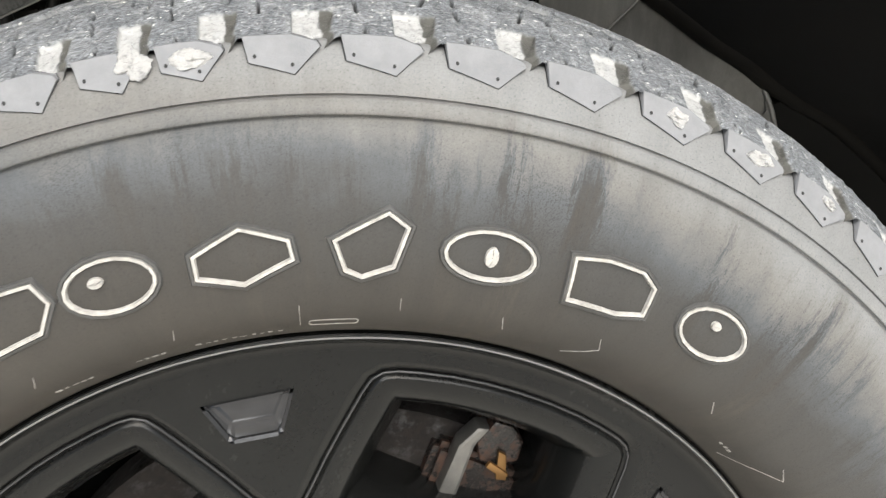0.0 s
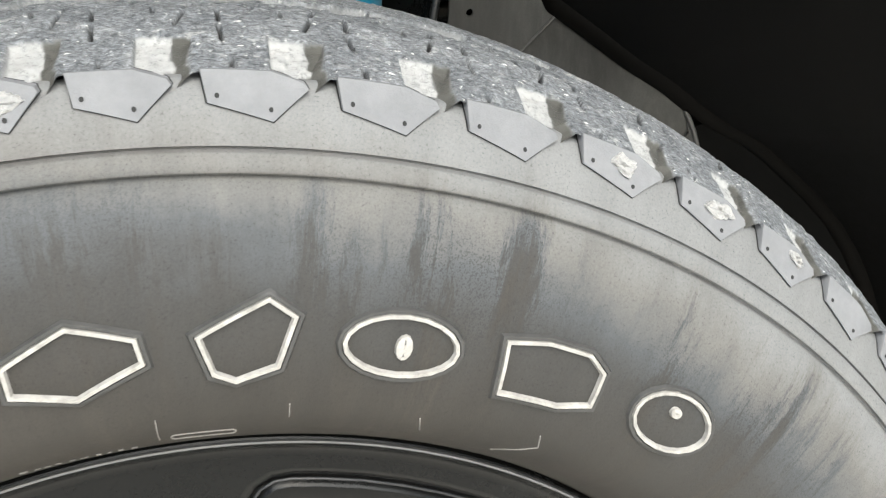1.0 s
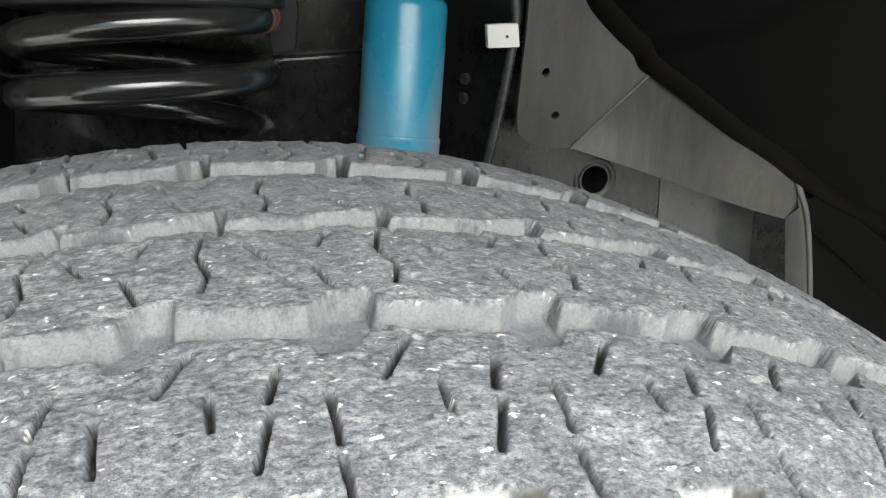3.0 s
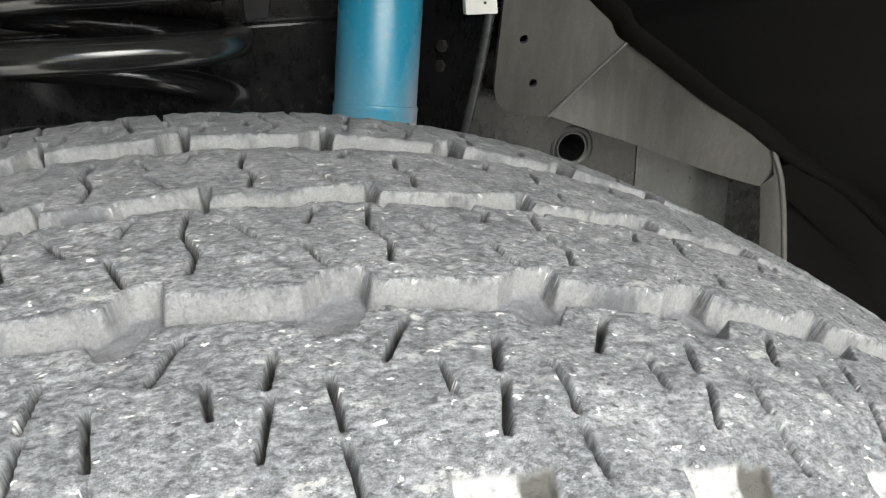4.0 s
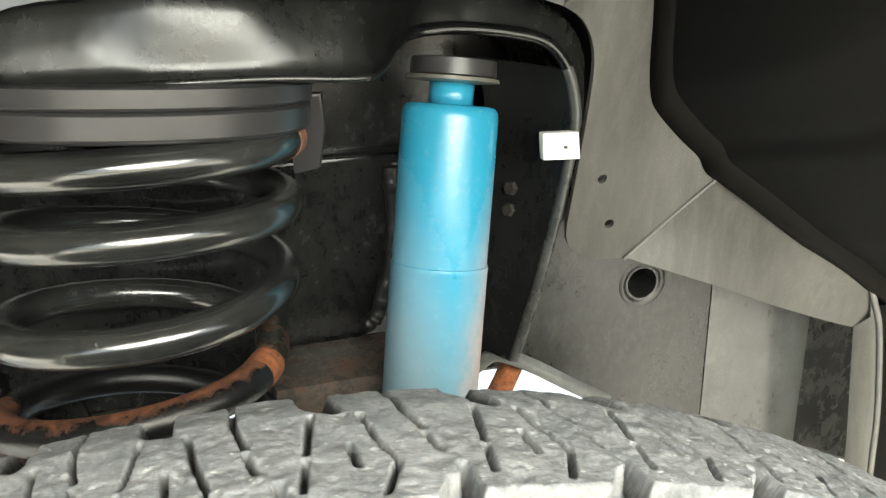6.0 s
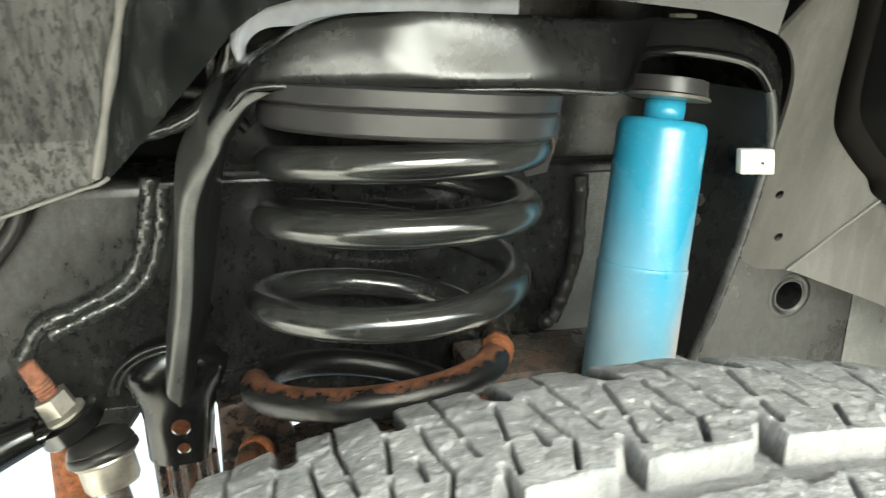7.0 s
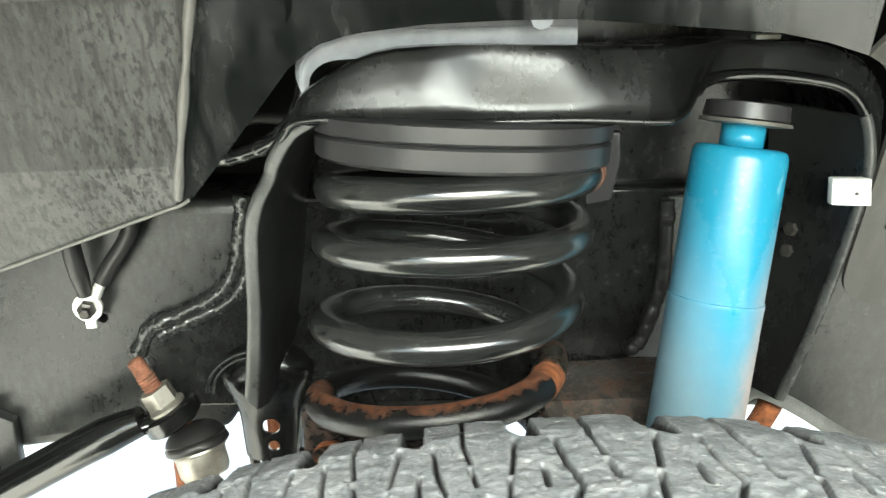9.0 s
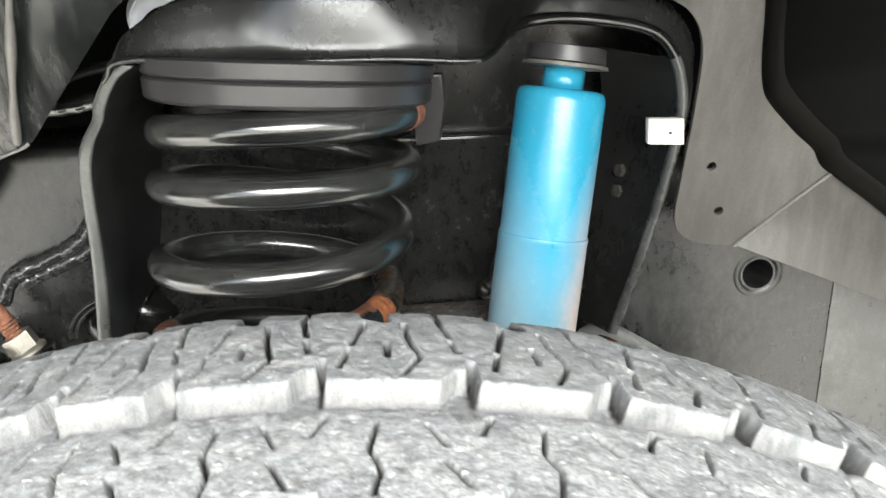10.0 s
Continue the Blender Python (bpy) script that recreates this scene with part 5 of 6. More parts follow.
part("spring_coil", tube(spring_run(1.05, 3.955, 216), WIRE, 22), SPRING, spring, "glossy black coil")
part("spring_coil", tube(spring_run(-0.6, 0.897, 110), WIRE, 22), RUST_TURN, spring, "lowest turn with rust breaking through its enamel")
part("spring_coil", tube(spring_run(0.893, 0.926, 14), [WIRE + 0.0001 + 0.0002 * math.sin(k * 1.3) for k in range(14)], 22), RUST, spring, "rust-orange stretch of the wire")
part("spring_coil", tube(spring_run(0.922, 1.052, 24), WIRE, 22), EAR, spring, "brown dusty rise of the wire")
part("spring_tip", tube(spring_run(3.93, 3.956, 8), WIRE + 0.0003, 22), BOLT, spring, "rusty last centimetre of the wire")
tip = spring_run(3.93, 3.978, 3)
part("spring_tip", lathe([(0, 0.0094), (0.002, 0.0089)], tuple(tip[1]), tuple(tip[2]), 22), BOLT, spring, "rusty cut end")
seat = tagged(empty("spring_isolator", (-0.0165, 0.443, 0.855)), "grey rubber isolator between spring and tower", "rubber isolator")
seat_foot, seat_axis = Vector((-0.0165, 0.4436, 0.8545)), Vector((0.0547, 0.1436, 1.0)).normalized()
part("seat_ring", lathe([(0, 0.03), (0, 0.0770), (0.001, 0.0800), (0.0025, 0.0815), (0.0120, 0.0822), (0.0130, 0.0814), (0.0136, 0.0795), (0.0144, 0.0816), (0.0155, 0.0826), (0.0228, 0.0830), (0.0236, 0.0815), (0.0242, 0.03)], seat_foot, seat_foot + seat_axis, 96), PAD, seat, "", angle=35)
part("seat_stop", prism([(0.0540, 0.438, 0.868), (0.0715, 0.438, 0.868), (0.0730, 0.440, 0.850), (0.0705, 0.4475, 0.8255), (0.0560, 0.446, 0.8235)], (0.002, 0.007, 0), 0.0015), PAD, seat, "moulded grey stop at the wire's end")
SPACE = BAY
perch = tagged(part("spring_perch", lathe([(0, 0.03), (0, 0.076), (0.008, 0.078), (0.012, 0.074), (0.012, 0.02)], (-0.042, 0.434, 0.640), (-0.041, 0.434, 0.66), 48), GRIME), "rusted lower spring perch", "spring perch")
bush = tagged(empty("arm_bushing", (-0.108, 0.46, 0.66)), "rusty round bushing in the end of an arm beside the spring", "bushing")
part("outer_sleeve", lathe([(0, 0.0062), (-0.0012, 0.0085), (0.0, 0.0100), (0.004, 0.0108), (0.03, 0.0105)], (-0.1095, 0.4520, 0.6640), (-0.1030, 0.4800, 0.6480), 28), RUST, bush, "rust-orange steel sleeve", angle=60)
part("inner_sleeve", lathe([(0, 0.0), (0.0, 0.0052), (0.0012, 0.0066), (0.01, 0.0066)], (-0.1093, 0.4526, 0.6637), (-0.1030, 0.4800, 0.6480), 20), RUST_PART, bush, "dark rusty core", angle=60)
part("arm_end", prism([(-0.128, 0.484, 0.680), (-0.108, 0.484, 0.684), (-0.085, 0.484, 0.668), (-0.070, 0.484, 0.62), (-0.128, 0.484, 0.62)], (0, 0.012, 0), 0.003), GRIME, bush, "dark rusty end of the arm")
beam = tagged(part("axle_beam", box((0.03, 0.455, 0.60), (0.150, 0.512, 0.6955), 0.006), AXLE_STEEL), "rusty axle bracket under the shock", "axle bracket")
arm = tagged(part("axle_arm", tube([(0.165, 0.50, 0.60), (0.188, 0.495, 0.650), (0.196, 0.495, 0.668)], 0.008, 12), RUST), "rust-orange steel arm beside the shock", "axle arm")

part("rail_lip", tube(smooth_line([(0.160, 0.476, 0.676), (0.172, 0.475, 0.684), (0.184, 0.475, 0.681), (0.205, 0.477, 0.668), (0.230, 0.480, 0.650), (0.262, 0.484, 0.628)], 30), 0.0022, 8, 2.2), PLATE, rail, "thin dusty lower lip", angle=80)
# ---- Shock absorber.
SPACE = Matrix.Identity(4)
SH_TOP, SH_BOT = Vector((0.1455, 0.4493, 0.8550)), Vector((0.1223, 0.4171, 0.6885))
shock = tagged(empty("shock_absorber", (0.121, 0.415, 0.68)), "bright blue shock absorber, dusty and rust-stained towards its foot", "shock absorber")
part("shock_tube", lathe([(0, 0.012), (0, 0.0235), (0.0012, 0.0256), (0.0035, 0.0268), (0.007, 0.0272), (0.088, 0.0272), (0.092, 0.0272)], SH_TOP, SH_BOT, 56), BLUE, shock, "blue upper tube", angle=50)
part("shock_body", lathe([(0.0885, 0.0265), (0.0892, 0.0279), (0.0915, 0.0282), (0.0925, 0.0279), (0.21, 0.0281)], SH_TOP, SH_BOT, 56), BLUE, shock, "blue lower tube, dirty at the foot", angle=50)
part("shock_neck", lathe([(-0.012, 0.0126), (0.002, 0.0126)], SH_TOP, SH_BOT, 10), BLUE, shock, "blue nut at the top", angle=20)
part("top_washer", lathe([(-0.0150, 0.016), (-0.0150, 0.0255), (-0.0130, 0.0262), (-0.0120, 0.016)], SH_TOP, SH_BOT, 40), ZINC, shock, "steel washer", angle=40)
part("top_bush", lathe([(-0.0250, 0.022), (-0.0245, 0.0235), (-0.0160, 0.0242), (-0.0150, 0.022)], SH_TOP, SH_BOT, 40), PAD, shock, "dark grey rubber bush", angle=40)

# ---- Sway bar with its end link.
SPACE = BAY
link = tagged(empty("sway_bar_link", (-0.20, 0.47, 0.64)), "end link with rusty stud, zinc nut, rubber boot and steel cup", "end link")
LK_TOP, LK_BOT = Vector((-0.2355, 0.4870, 0.7225)), Vector((-0.1993, 0.4830, 0.6515))
CUP_TOP, CUP_BOT = Vector((-0.2010, 0.4790, 0.6780)), Vector((-0.1915, 0.4680, 0.6430))
d = (LK_BOT - LK_TOP).normalized()


def along(h):
    return LK_TOP + d * h


part("stud", lathe([(0, 0.0040), (0.001, 0.0054), (0.012, 0.0057)] + [(0.012 + 0.0012 * k, 0.0058 + 0.0007 * (k % 2)) for k in range(1, 14)] + [(0.065, 0.0058)], LK_TOP, LK_BOT, 20), BOLT, link, "rusty threaded stud")
part("nut", lathe([(0.0235, 0.0090), (0.024, 0.0108), (0.0360, 0.0112), (0.0368, 0.010)], LK_TOP, LK_BOT, 6), ZINC, link, "zinc hexagon nut", angle=20)
part("nut_flange", lathe([(0.0355, 0.0105), (0.0375, 0.0136), (0.0395, 0.0136), (0.0400, 0.008)], LK_TOP, LK_BOT, 32), ZINC, link, "", angle=40)
part("collar", lathe([(0.0515, 0.006), (0.0515, 0.0095), (0.0555, 0.0100), (0.0560, 0.006)], LK_TOP, LK_BOT, 28), BOLT, link, "rusty collar over the boot", angle=40)
part("boot", lathe([(0, 0.006), (0.0, 0.0098), (0.0008, 0.0120), (0.0035, 0.0165), (0.0070, 0.0196), (0.0095, 0.0208), (0.0105, 0.0202), (0.0115, 0.0214), (0.0150, 0.0219), (0.0165, 0.0205), (0.0170, 0.015)], CUP_TOP, CUP_BOT, 44), RUBBER, link, "flared black rubber boot", angle=50)
part("cup", lathe([(0.0165, 0.0160), (0.0168, 0.0182), (0.0185, 0.0186), (0.0195, 0.0172), (0.0320, 0.0168), (0.0355, 0.0150), (0.0360, 0.006)], CUP_TOP, CUP_BOT, 40), ZINC, link, "zinc-plated steel cup", angle=40)
part("link_rod", lathe([(0.034, 0.0075), (0.20, 0.0075)], CUP_TOP, CUP_BOT, 16), AXLE_STEEL, link, "pale grey rod with rust")
bar = tagged(empty("sway_bar", (-0.40, 0.47, 0.60)), "glossy black sway bar with a flattened forged eye", "sway bar")
part("bar", tube(smooth_line([(-0.56, 0.488, 0.515), (-0.47, 0.483, 0.562), (-0.389, 0.479, 0.604), (-0.330, 0.477, 0.637), (-0.280, 0.476, 0.663), (-0.250, 0.476, 0.677), (-0.232, 0.476, 0.684)], 60), [0.0125] * 46 + [0.0125 - 0.00022 * k for k in range(14)], 24), BAR, bar, "round black bar")
eye = along(0.046)
part("eye", lathe([(0.0398, 0.006), (0.0398, 0.0180), (0.0412, 0.0200), (0.0500, 0.0202), (0.0518, 0.0185), (0.0518, 0.006)], LK_TOP, LK_BOT, 36), BAR, bar, "forged eye", angle=40)
part("neck", tube([(-0.262, 0.476, 0.672), (-0.252, 0.477, 0.676), tuple(eye.lerp(Vector((-0.252, 0.477, 0.676)), 0.4)), tuple(eye)], [0.0100, 0.0118, 0.0125, 0.0125], 20, 0.55), BAR, bar, "flattened neck", angle=60)

# rusty pipe behind the link
pipe = tagged(part("rusty_pipe", tube([(-0.236, 0.60, 0.30), (-0.231, 0.58, 0.50), (-0.228, 0.57, 0.64)], 0.0145, 20), RUST), "rust-orange steel pipe below the frame", "pipe")
stubs = tagged(part("control_arm", tube([(-0.150, 0.615, 0.625), (-0.150, 0.60, 0.56), (-0.15, 0.59, 0.40)], 0.024, 16), RUST), "rusty flaking control arm under the tower", "control arm")

# ---- Earth cable with its ring terminal on the frame.
cable = tagged(empty("earth_cable", (-0.267, 0.51, 0.752)), "two black cables crimped in a tinned ring terminal on the frame", "cable")
ringp = Vector((-0.2665, 0.5065, 0.7535))
part("ring_terminal", lathe([(0, 0.0045), (0, 0.0100), (0.002, 0.0102), (0.003, 0.0096), (0.003, 0.0045)], ringp, ringp + Vector((0, -0.02, 0)), 28), TIN, cable, "tinned ring")
part("terminal_tongue", box((-0.270, 0.505, 0.738), (-0.2625, 0.508, 0.750), 0.0008), TIN, cable)
part("terminal_bolt", lathe([(0, 0.0062), (0.0045, 0.0062), (0.0055, 0.004), (0.009, 0.0038), (0.0095, 0.003)], ringp + Vector((0, -0.003, 0)), ringp + Vector((0.001, -0.03, -0.003)), 6), BOLT_DARK, cable, "small dark bolt", angle=20)
part("crimp", tube(smooth_line([(-0.2665, 0.5045, 0.763), (-0.267, 0.503, 0.771), (-0.2675, 0.502, 0.778)], 8), [0.0055, 0.005, 0.0052, 0.0055, 0.0058, 0.006, 0.0062, 0.0062], 12), RUBBER, cable)
part("cable", tube(smooth_line([(-0.2675, 0.502, 0.776), (-0.2685, 0.500, 0.790), (-0.269, 0.498, 0.815), (-0.268, 0.50, 0.86)], 20), 0.0064, 14), RUBBER, cable, "black insulated cable")
part("crimp", tube(smooth_line([(-0.2595, 0.5045, 0.7615), (-0.256, 0.5035, 0.7685), (-0.252, 0.502, 0.774)], 8), 0.0036, 10), TIN, cable, "tinned crimp")
part("cable", tube(smooth_line([(-0.254, 0.5025, 0.772), (-0.245, 0.502, 0.785), (-0.232, 0.502, 0.803), (-0.222, 0.502, 0.83)], 20), 0.0056, 14), RUBBER, cable, "black insulated cable")

# Hoses that run behind the tower.
hose = tagged(empty("wiring_harness", (-0.15, 0.50, 0.85)), "glossy black taped wiring harness behind the spring tower", "wiring harness")
part("harness_tube", tube(smooth_line([(-0.26, 0.505, 0.838), (-0.19, 0.503, 0.848), (-0.155, 0.50, 0.852), (-0.13, 0.495, 0.862), (-0.115, 0.49, 0.88), (-0.108, 0.488, 0.905)], 40), [0.0052 + 0.0005 * (k % 3) for k in range(40)], 12), SPRING, hose, "", angle=60)
part("harness_tube", tube(smooth_line([(-0.24, 0.515, 0.852), (-0.18, 0.512, 0.864), (-0.145, 0.51, 0.872), (-0.118, 0.505, 0.868), (-0.10, 0.50, 0.85)], 40), 0.0036, 12), RUBBER, hose, "", angle=60)

# ---- Plastic wheel-arch liner.
liner = tagged(empty("wheel_arch_liner", (0, 0.43, 0.75)), "black moulded wheel-arch liner, streaked with dried rain", "wheel liner")


def back_y(z):
    if z < 0.862:
        return 0.433 + (0.862 - z) * 0.5
    return 0.433 - (z - 0.862) * 0.28


EDGE = [(-0.80, 0.63), (-0.60, 0.692), (-0.377, 0.767), (-0.295, 0.797), (-0.259, 0.810), (-0.200, 0.831), (-0.184, 0.837), (-0.178, 0.8395), (-0.173, 0.843), (-0.149, 0.8705), (-0.1225, 0.9015), (-0.112, 0.914), (-0.103, 0.921), (-0.095, 0.926), (-0.082, 0.9295), (-0.073, 0.931), (-0.04, 0.9335), (0.0, 0.9335), (0.035, 0.9325), (0.083, 0.927), (0.142, 0.920), (0.167, 0.914), (0.190, 0.906)]
ex = [-0.80, -0.7, -0.6, -0.5, -0.43, -0.377, -0.33, -0.295, -0.259, -0.23, -0.21, -0.2, -0.194, -0.19, -0.187, -0.184, -0.181, -0.178, -0.1755, -0.173, -0.169, -0.165, -0.157, -0.149, -0.14, -0.131, -0.1225, -0.112, -0.103, -0.095, -0.082, -0.073, -0.055, -0.04, -0.02, 0.0, 0.02, 0.035, 0.06, 0.083, 0.11, 0.142, 0.167, 0.19]


def edge_z(x):
    return float(np.interp(x, [p[0] for p in EDGE], [p[1] for p in EDGE]))


def roof(x, s):
    """The liner above the back wall, bending over the tyre towards the fender: s from 0 to 1."""
    pts = [(0.395, 0.955), (0.37, 0.985), (0.30, 1.04), (0.17, 1.10), (0.02, 1.14), (-0.09, 1.145)]
    drop = 0.9 * max(0, abs(x - 0.02) - 0.2) ** 2
    k = s * (len(pts) - 1)
    i = min(int(k), len(pts) - 2)
    y = pts[i][0] + (pts[i + 1][0] - pts[i][0]) * (k - i)
    z = pts[i][1] + (pts[i + 1][1] - pts[i][1]) * (k - i)
    return y, z - drop * s


wall_rows = [[] for _ in range(7)]
for x in ex:
    z0 = edge_z(x)
    zs = [z0, max(z0 + 0.003, 0.8605), max(z0 + 0.006, 0.8635), max(z0 + 0.010, 0.89), max(z0 + 0.013, 0.92), max(z0 + 0.017, 0.945), max(z0 + 0.021, 0.956)]
    for row, z in zip(wall_rows, zs):
        slant = 0.24 * max(0.0, z - max(0.842, z0)) if -0.25 < x < -0.12 else 0.0
        ridge = 0.0034 * math.exp(-((x + 0.1815) / 0.0042) ** 2)
        row.append((x + slant, back_y(z) + 0.05 * max(0.0, -0.1815 - x) - ridge, z))
cutx = ex.index(-0.184)
wall = part("liner_wall", grid([r[:cutx + 1] for r in wall_rows], thick=-0.003), LINER, liner, "black plastic wall with water stains", angle=25)
drill(wall, [((-0.2954, 0.4335, 0.8899), (0.05, 1, 0.25), 0.0046)], 0.02)
part("liner_wall", grid([r[cutx:] for r in wall_rows], thick=-0.003), SLICK, liner, "clean black plastic wall round the opening", angle=25)
part("liner_lip", tube([Vector((x, y - 0.0018, z + 0.0004)) for x, y, z in wall_rows[0][:ex.index(-0.173)]], 0.0012, 8), LINER_EDGE, liner, "thin pale lower edge of the liner", angle=80)
kink = [(-0.1815 + 0.24 * max(0.0, z - 0.842), back_y(z) - 0.0028, z) for z in np.linspace(0.843, 0.957, 24)]
part("liner_kink", tube(kink, [0.0026 + 0.0006 * math.sin(k * 0.7) for k in range(24)], 10), LINER_EDGE, liner, "pale worn kink of the liner", angle=80)
part("push_rivet", lathe([(0, 0.0), (0, 0.0062), (0.001, 0.0058), (0.0016, 0.0)], (0.0193, 0.4185, 0.9335), (0.0195, 0.4115, 0.9320), 24), DUCT, liner, "pale plastic push rivet")
roof_x = np.linspace(-0.80, 0.24, 28)
part("liner_roof", grid([[(float(x), *roof(float(x), s)) for x in roof_x] for s in np.linspace(0, 1, 11)], thick=-0.003), LINER, liner, "black plastic roof of the wheel arch", angle=40)

STRIP_IN = [(0.190, 0.420, 0.906), (0.204, 0.428, 0.898), (0.213, 0.433, 0.886), (0.217, 0.437, 0.870), (0.2185, 0.445, 0.845), (0.2195, 0.453, 0.823), (0.2195, 0.463, 0.79), (0.220, 0.471, 0.766), (0.2235, 0.475, 0.753), (0.2325, 0.478, 0.744), (0.245, 0.479, 0.7395), (0.264, 0.478, 0.7375)]
CREASE = [(0.238, 0.415, 0.958), (0.242, 0.420, 0.940), (0.247, 0.427, 0.915), (0.2525, 0.436, 0.890), (0.257, 0.444, 0.866), (0.2625, 0.450, 0.848), (0.270, 0.454, 0.838), (0.281, 0.4565, 0.827), (0.292, 0.458, 0.8165), (0.303, 0.459, 0.807), (0.308, 0.459, 0.7975), (0.3150, 0.4575, 0.7915)]
a, b = smooth_line(STRIP_IN, 40), smooth_line(CREASE, 40)
strip = part("liner_strip", grid([[p.lerp(q, t) for p, q in zip(a, b)] for t in np.linspace(0, 1, 6)], thick=-0.003), LINER_DUSTY, liner, "dusty flat mounting strip with two holes", angle=40)
drill(strip, [((0.2383, 0.4612, 0.7973), (0.1, 1, 0.3), 0.0033), ((0.2495, 0.4715, 0.7645), (0.1, 1, 0.3), 0.0033)], 0.02)
FLANGE_B = [(0.264, 0.478, 0.7375), (0.288, 0.4735, 0.728), (0.312, 0.471, 0.7184), (0.339, 0.469, 0.7073), (0.386, 0.466, 0.6867), (0.4425, 0.464, 0.6649), (0.460, 0.459, 0.664)]
FLANGE_T = [(0.3150, 0.4575, 0.7915), (0.342, 0.4535, 0.7711), (0.360, 0.4515, 0.757), (0.378, 0.4495, 0.7433), (0.397, 0.448, 0.7310), (0.4154, 0.4465, 0.7185), (0.4394, 0.4500, 0.7003)]
c, e = smooth_line(FLANGE_B, 30), smooth_line(FLANGE_T, 30)
part("liner_flange", grid([[p.lerp(q, t) + Vector((0, (0.004 + 0.010 * math.sin(math.pi * t)) * max(0.0, 1 - i / 20), 0)) for i, (p, q) in enumerate(zip(c, e))] for t in np.linspace(0, 1, 8)], thick=-0.003), LINER_DUSTY, liner, "dusty lower flange", angle=40)
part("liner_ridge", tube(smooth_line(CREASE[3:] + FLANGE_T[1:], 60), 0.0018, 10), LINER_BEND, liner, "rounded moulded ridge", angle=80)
part("liner_crease", tube([(0.264, 0.4765, 0.7375), (0.290, 0.4675, 0.765), (0.3150, 0.4565, 0.7915)], 0.0011, 8), LINER_EDGE, liner, "fold between strip and flange", angle=80)
part("liner_edge", tube(smooth_line([(0.4394, 0.4490, 0.7003), (0.4541, 0.4513, 0.6665), (0.4682, 0.4551, 0.5997), (0.4744, 0.4579, 0.5481), (0.4865, 0.4645, 0.44)], 24), 0.0022, 10), LINER_EDGE, liner, "rounded moulded edge of the post", angle=80)
part("liner_post", grid([[(0.4425, 0.464, 0.6649), (0.446, 0.453, 0.677), (0.4394, 0.4500, 0.7003)], [(0.4440, 0.465, 0.664), (0.449, 0.454, 0.665), (0.4541, 0.4523, 0.6665)], [(0.4531, 0.4684, 0.6066), (0.461, 0.4565, 0.603), (0.4682, 0.4561, 0.5997)], [(0.4598, 0.4708, 0.5629), (0.467, 0.4595, 0.555), (0.4744, 0.4589, 0.5481)], [(0.474, 0.477, 0.44), (0.481, 0.466, 0.44), (0.4865, 0.4655, 0.44)]], thick=-0.003), LINER_DUSTY, liner, "", angle=60)
outer = smooth_line(CREASE + FLANGE_T[1:] + [(0.47, 0.453, 0.680), (0.53, 0.459, 0.643), (0.64, 0.48, 0.54), (0.70, 0.48, 0.40), (0.72, 0.48, 0.2), (0.72, 0.48, 0.02)], 80)


def barrel(p, s):
    """From the crease out over the tyre to the fender."""
    v = Vector((p.x, 0, p.z - 0.42))
    r = v.length + (max(0.745, v.length + 0.06) - v.length) * math.sin(s * math.pi / 2) ** 1.5
    v.normalize()
    return Vector((v.x * r, p.y + (-0.09 - p.y) * s, 0.42 + v.z * r))


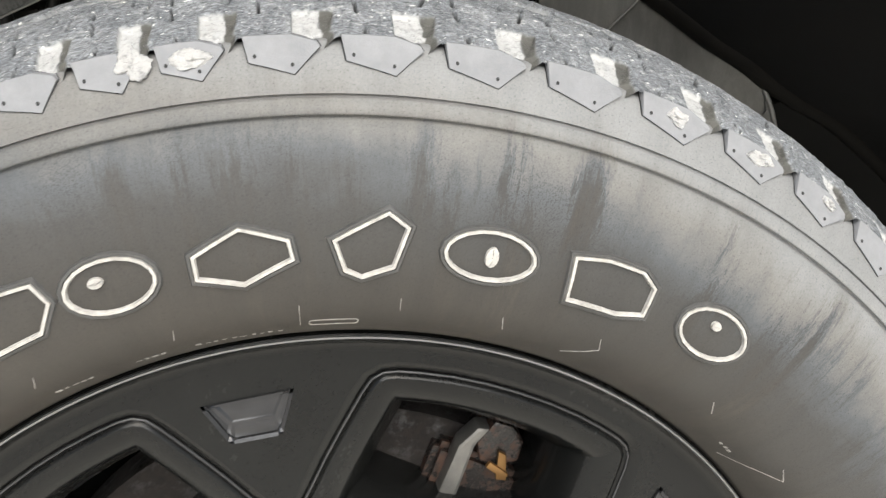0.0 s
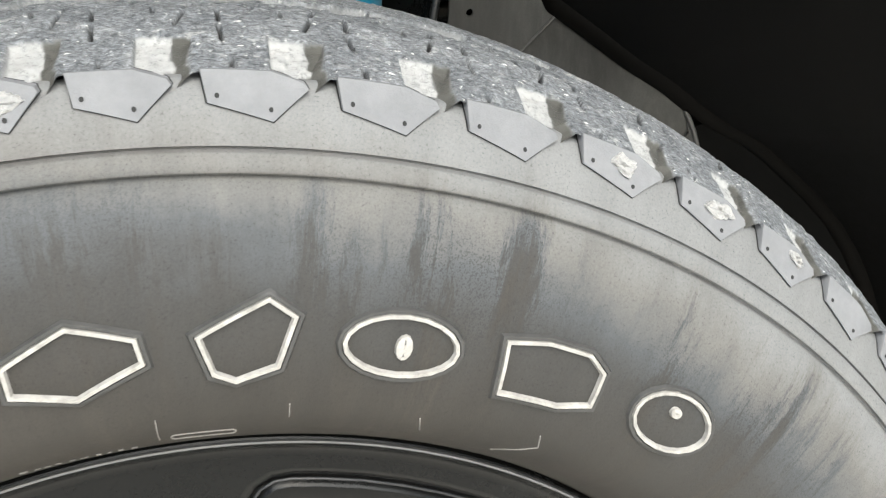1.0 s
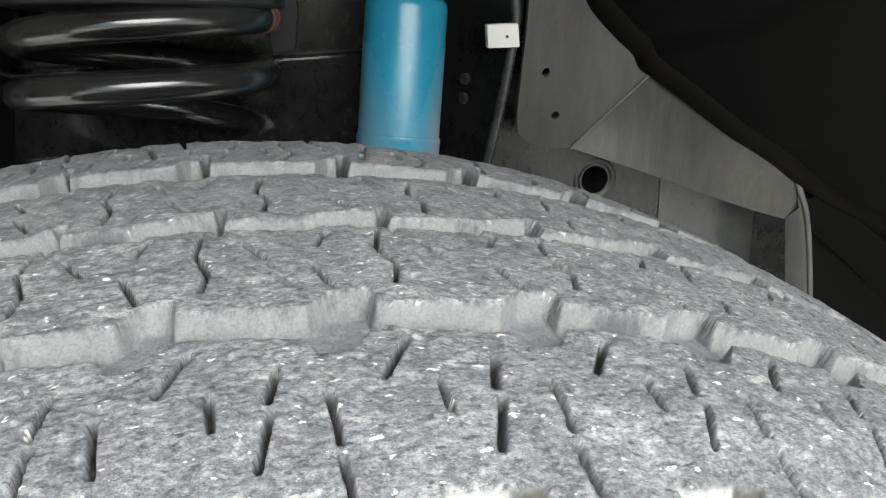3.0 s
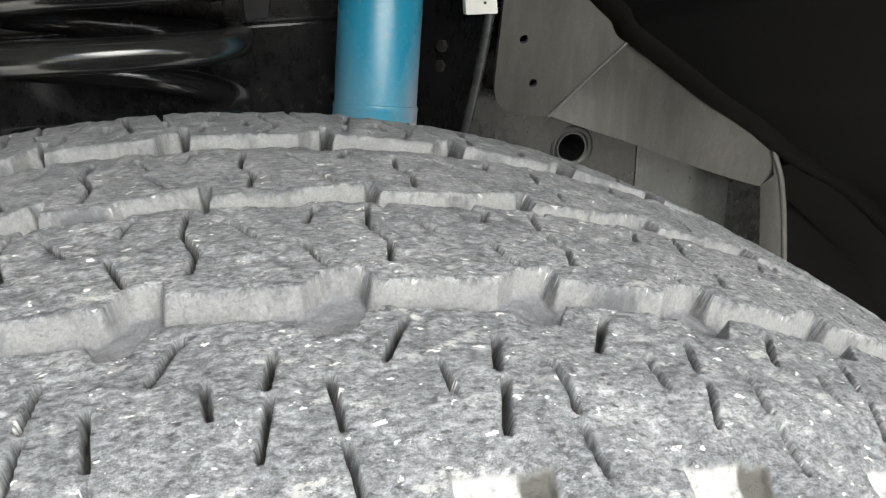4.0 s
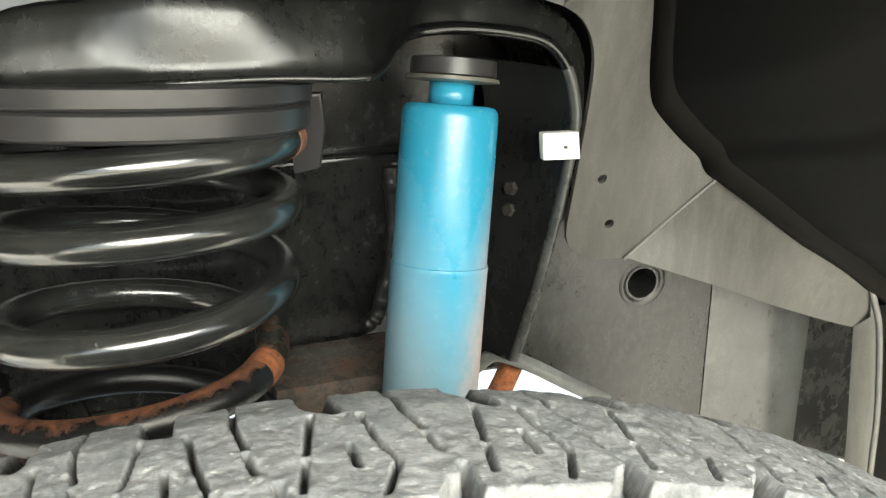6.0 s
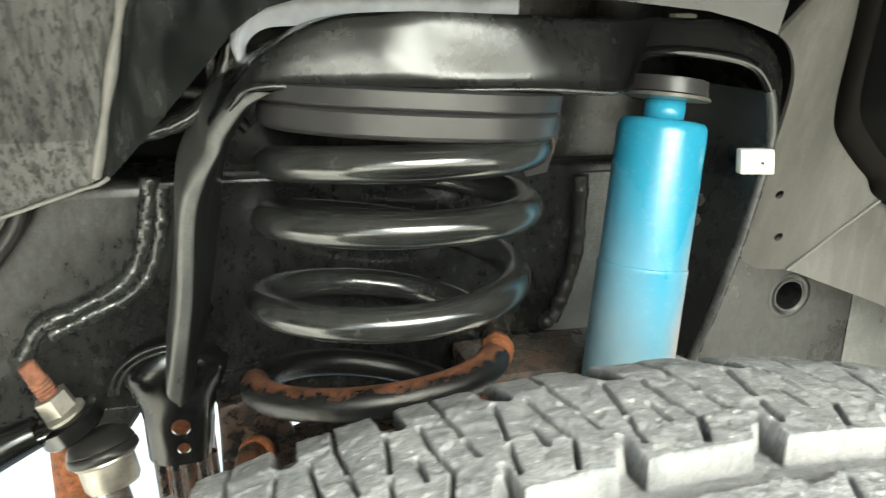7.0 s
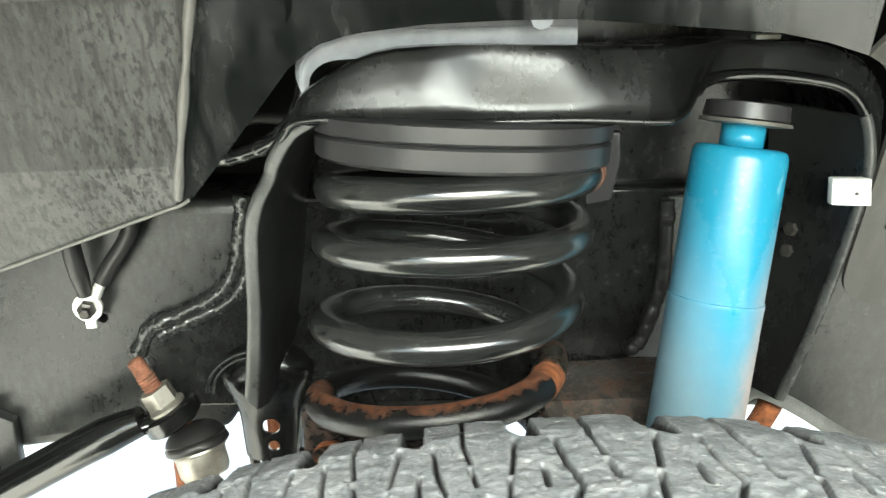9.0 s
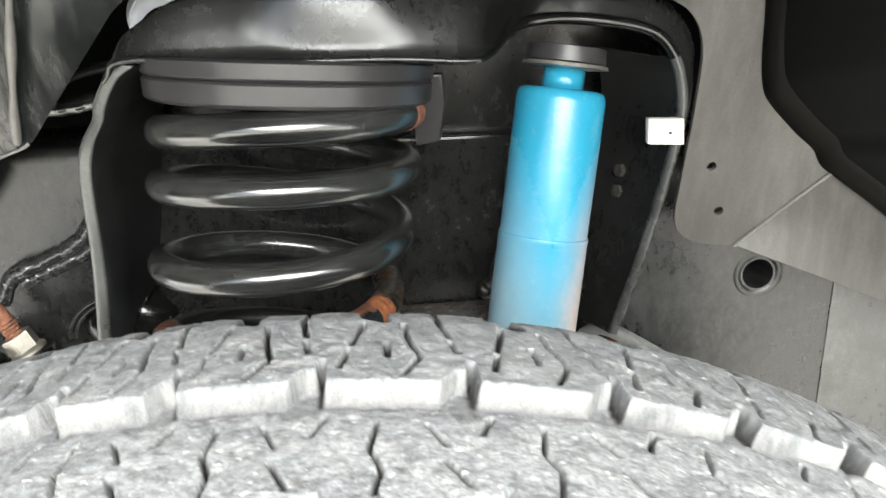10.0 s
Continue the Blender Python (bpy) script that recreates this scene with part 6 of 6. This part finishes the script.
bend = []
for t in np.linspace(0, 1, 9):
    row = []
    for p in outer:
        v = Vector((p.x, 0, p.z - 0.42)).normalized()
        row.append(p + v * 0.013 * (1 - math.cos(t * math.pi / 2)) + Vector((0, -0.011 * math.sin(t * math.pi / 2), 0)))
    bend.append(row)
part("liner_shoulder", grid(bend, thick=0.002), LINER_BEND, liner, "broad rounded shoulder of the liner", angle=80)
outer = bend[-1]
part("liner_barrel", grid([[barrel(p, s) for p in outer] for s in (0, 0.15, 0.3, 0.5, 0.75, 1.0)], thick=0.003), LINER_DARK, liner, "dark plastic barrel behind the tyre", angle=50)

# Apron and back are added sheets that keep the gap by the post dark.
part("black_apron", prism([(0.497, 0.512, 0.70), (0.500, 0.512, 0.665), (0.512, 0.512, 0.60), (0.520, 0.512, 0.55), (0.530, 0.512, 0.44), (0.540, 0.512, 0.20), (0.75, 0.512, 0.20), (0.75, 0.512, 0.50), (0.60, 0.512, 0.64), (0.53, 0.512, 0.69)], (0, 0.003, 0), 0.001), LINER_DARK, liner, "plain black sheet added behind the post")
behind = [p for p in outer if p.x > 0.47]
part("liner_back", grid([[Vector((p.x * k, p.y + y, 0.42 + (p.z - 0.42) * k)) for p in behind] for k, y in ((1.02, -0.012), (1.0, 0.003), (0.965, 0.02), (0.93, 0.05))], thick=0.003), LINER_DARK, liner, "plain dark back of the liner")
SPACE = Matrix.Identity(4)
# ---- Truck body, out of view: fender and sheets added to keep light out of the bay.
fender = tagged(empty("fender", (0, -0.1, 1.1)), "dark painted front fender above the wheel", "fender")
arc = [(-1.2, -0.10, 0.40)] + [(0.735 * math.sin(radians(t)), -0.10, 0.42 + 0.735 * math.cos(radians(t))) for t in np.linspace(-88, 88, 40)] + [(1.2, -0.10, 0.40)]
topl = [(-1.2, -0.12, 1.25)] + [(-1.2 + 2.4 * k / 39, -0.12, 1.25) for k in range(40)] + [(1.2, -0.12, 1.25)]
part("fender_panel", grid([[p for p in arc], [tuple(Vector(p).lerp(Vector(q), 0.5)) for p, q in zip(arc, topl)], topl, [(p[0], 0.05, 1.32) for p in topl], [(p[0], 0.9, 1.36) for p in topl]], thick=0.004), BODY, fender, angle=40)
bay = tagged(empty("bay_light_stop", (0, 0.75, 0.9)), "unseen sheets added to keep the engine bay dark", "wall", kind="structure")
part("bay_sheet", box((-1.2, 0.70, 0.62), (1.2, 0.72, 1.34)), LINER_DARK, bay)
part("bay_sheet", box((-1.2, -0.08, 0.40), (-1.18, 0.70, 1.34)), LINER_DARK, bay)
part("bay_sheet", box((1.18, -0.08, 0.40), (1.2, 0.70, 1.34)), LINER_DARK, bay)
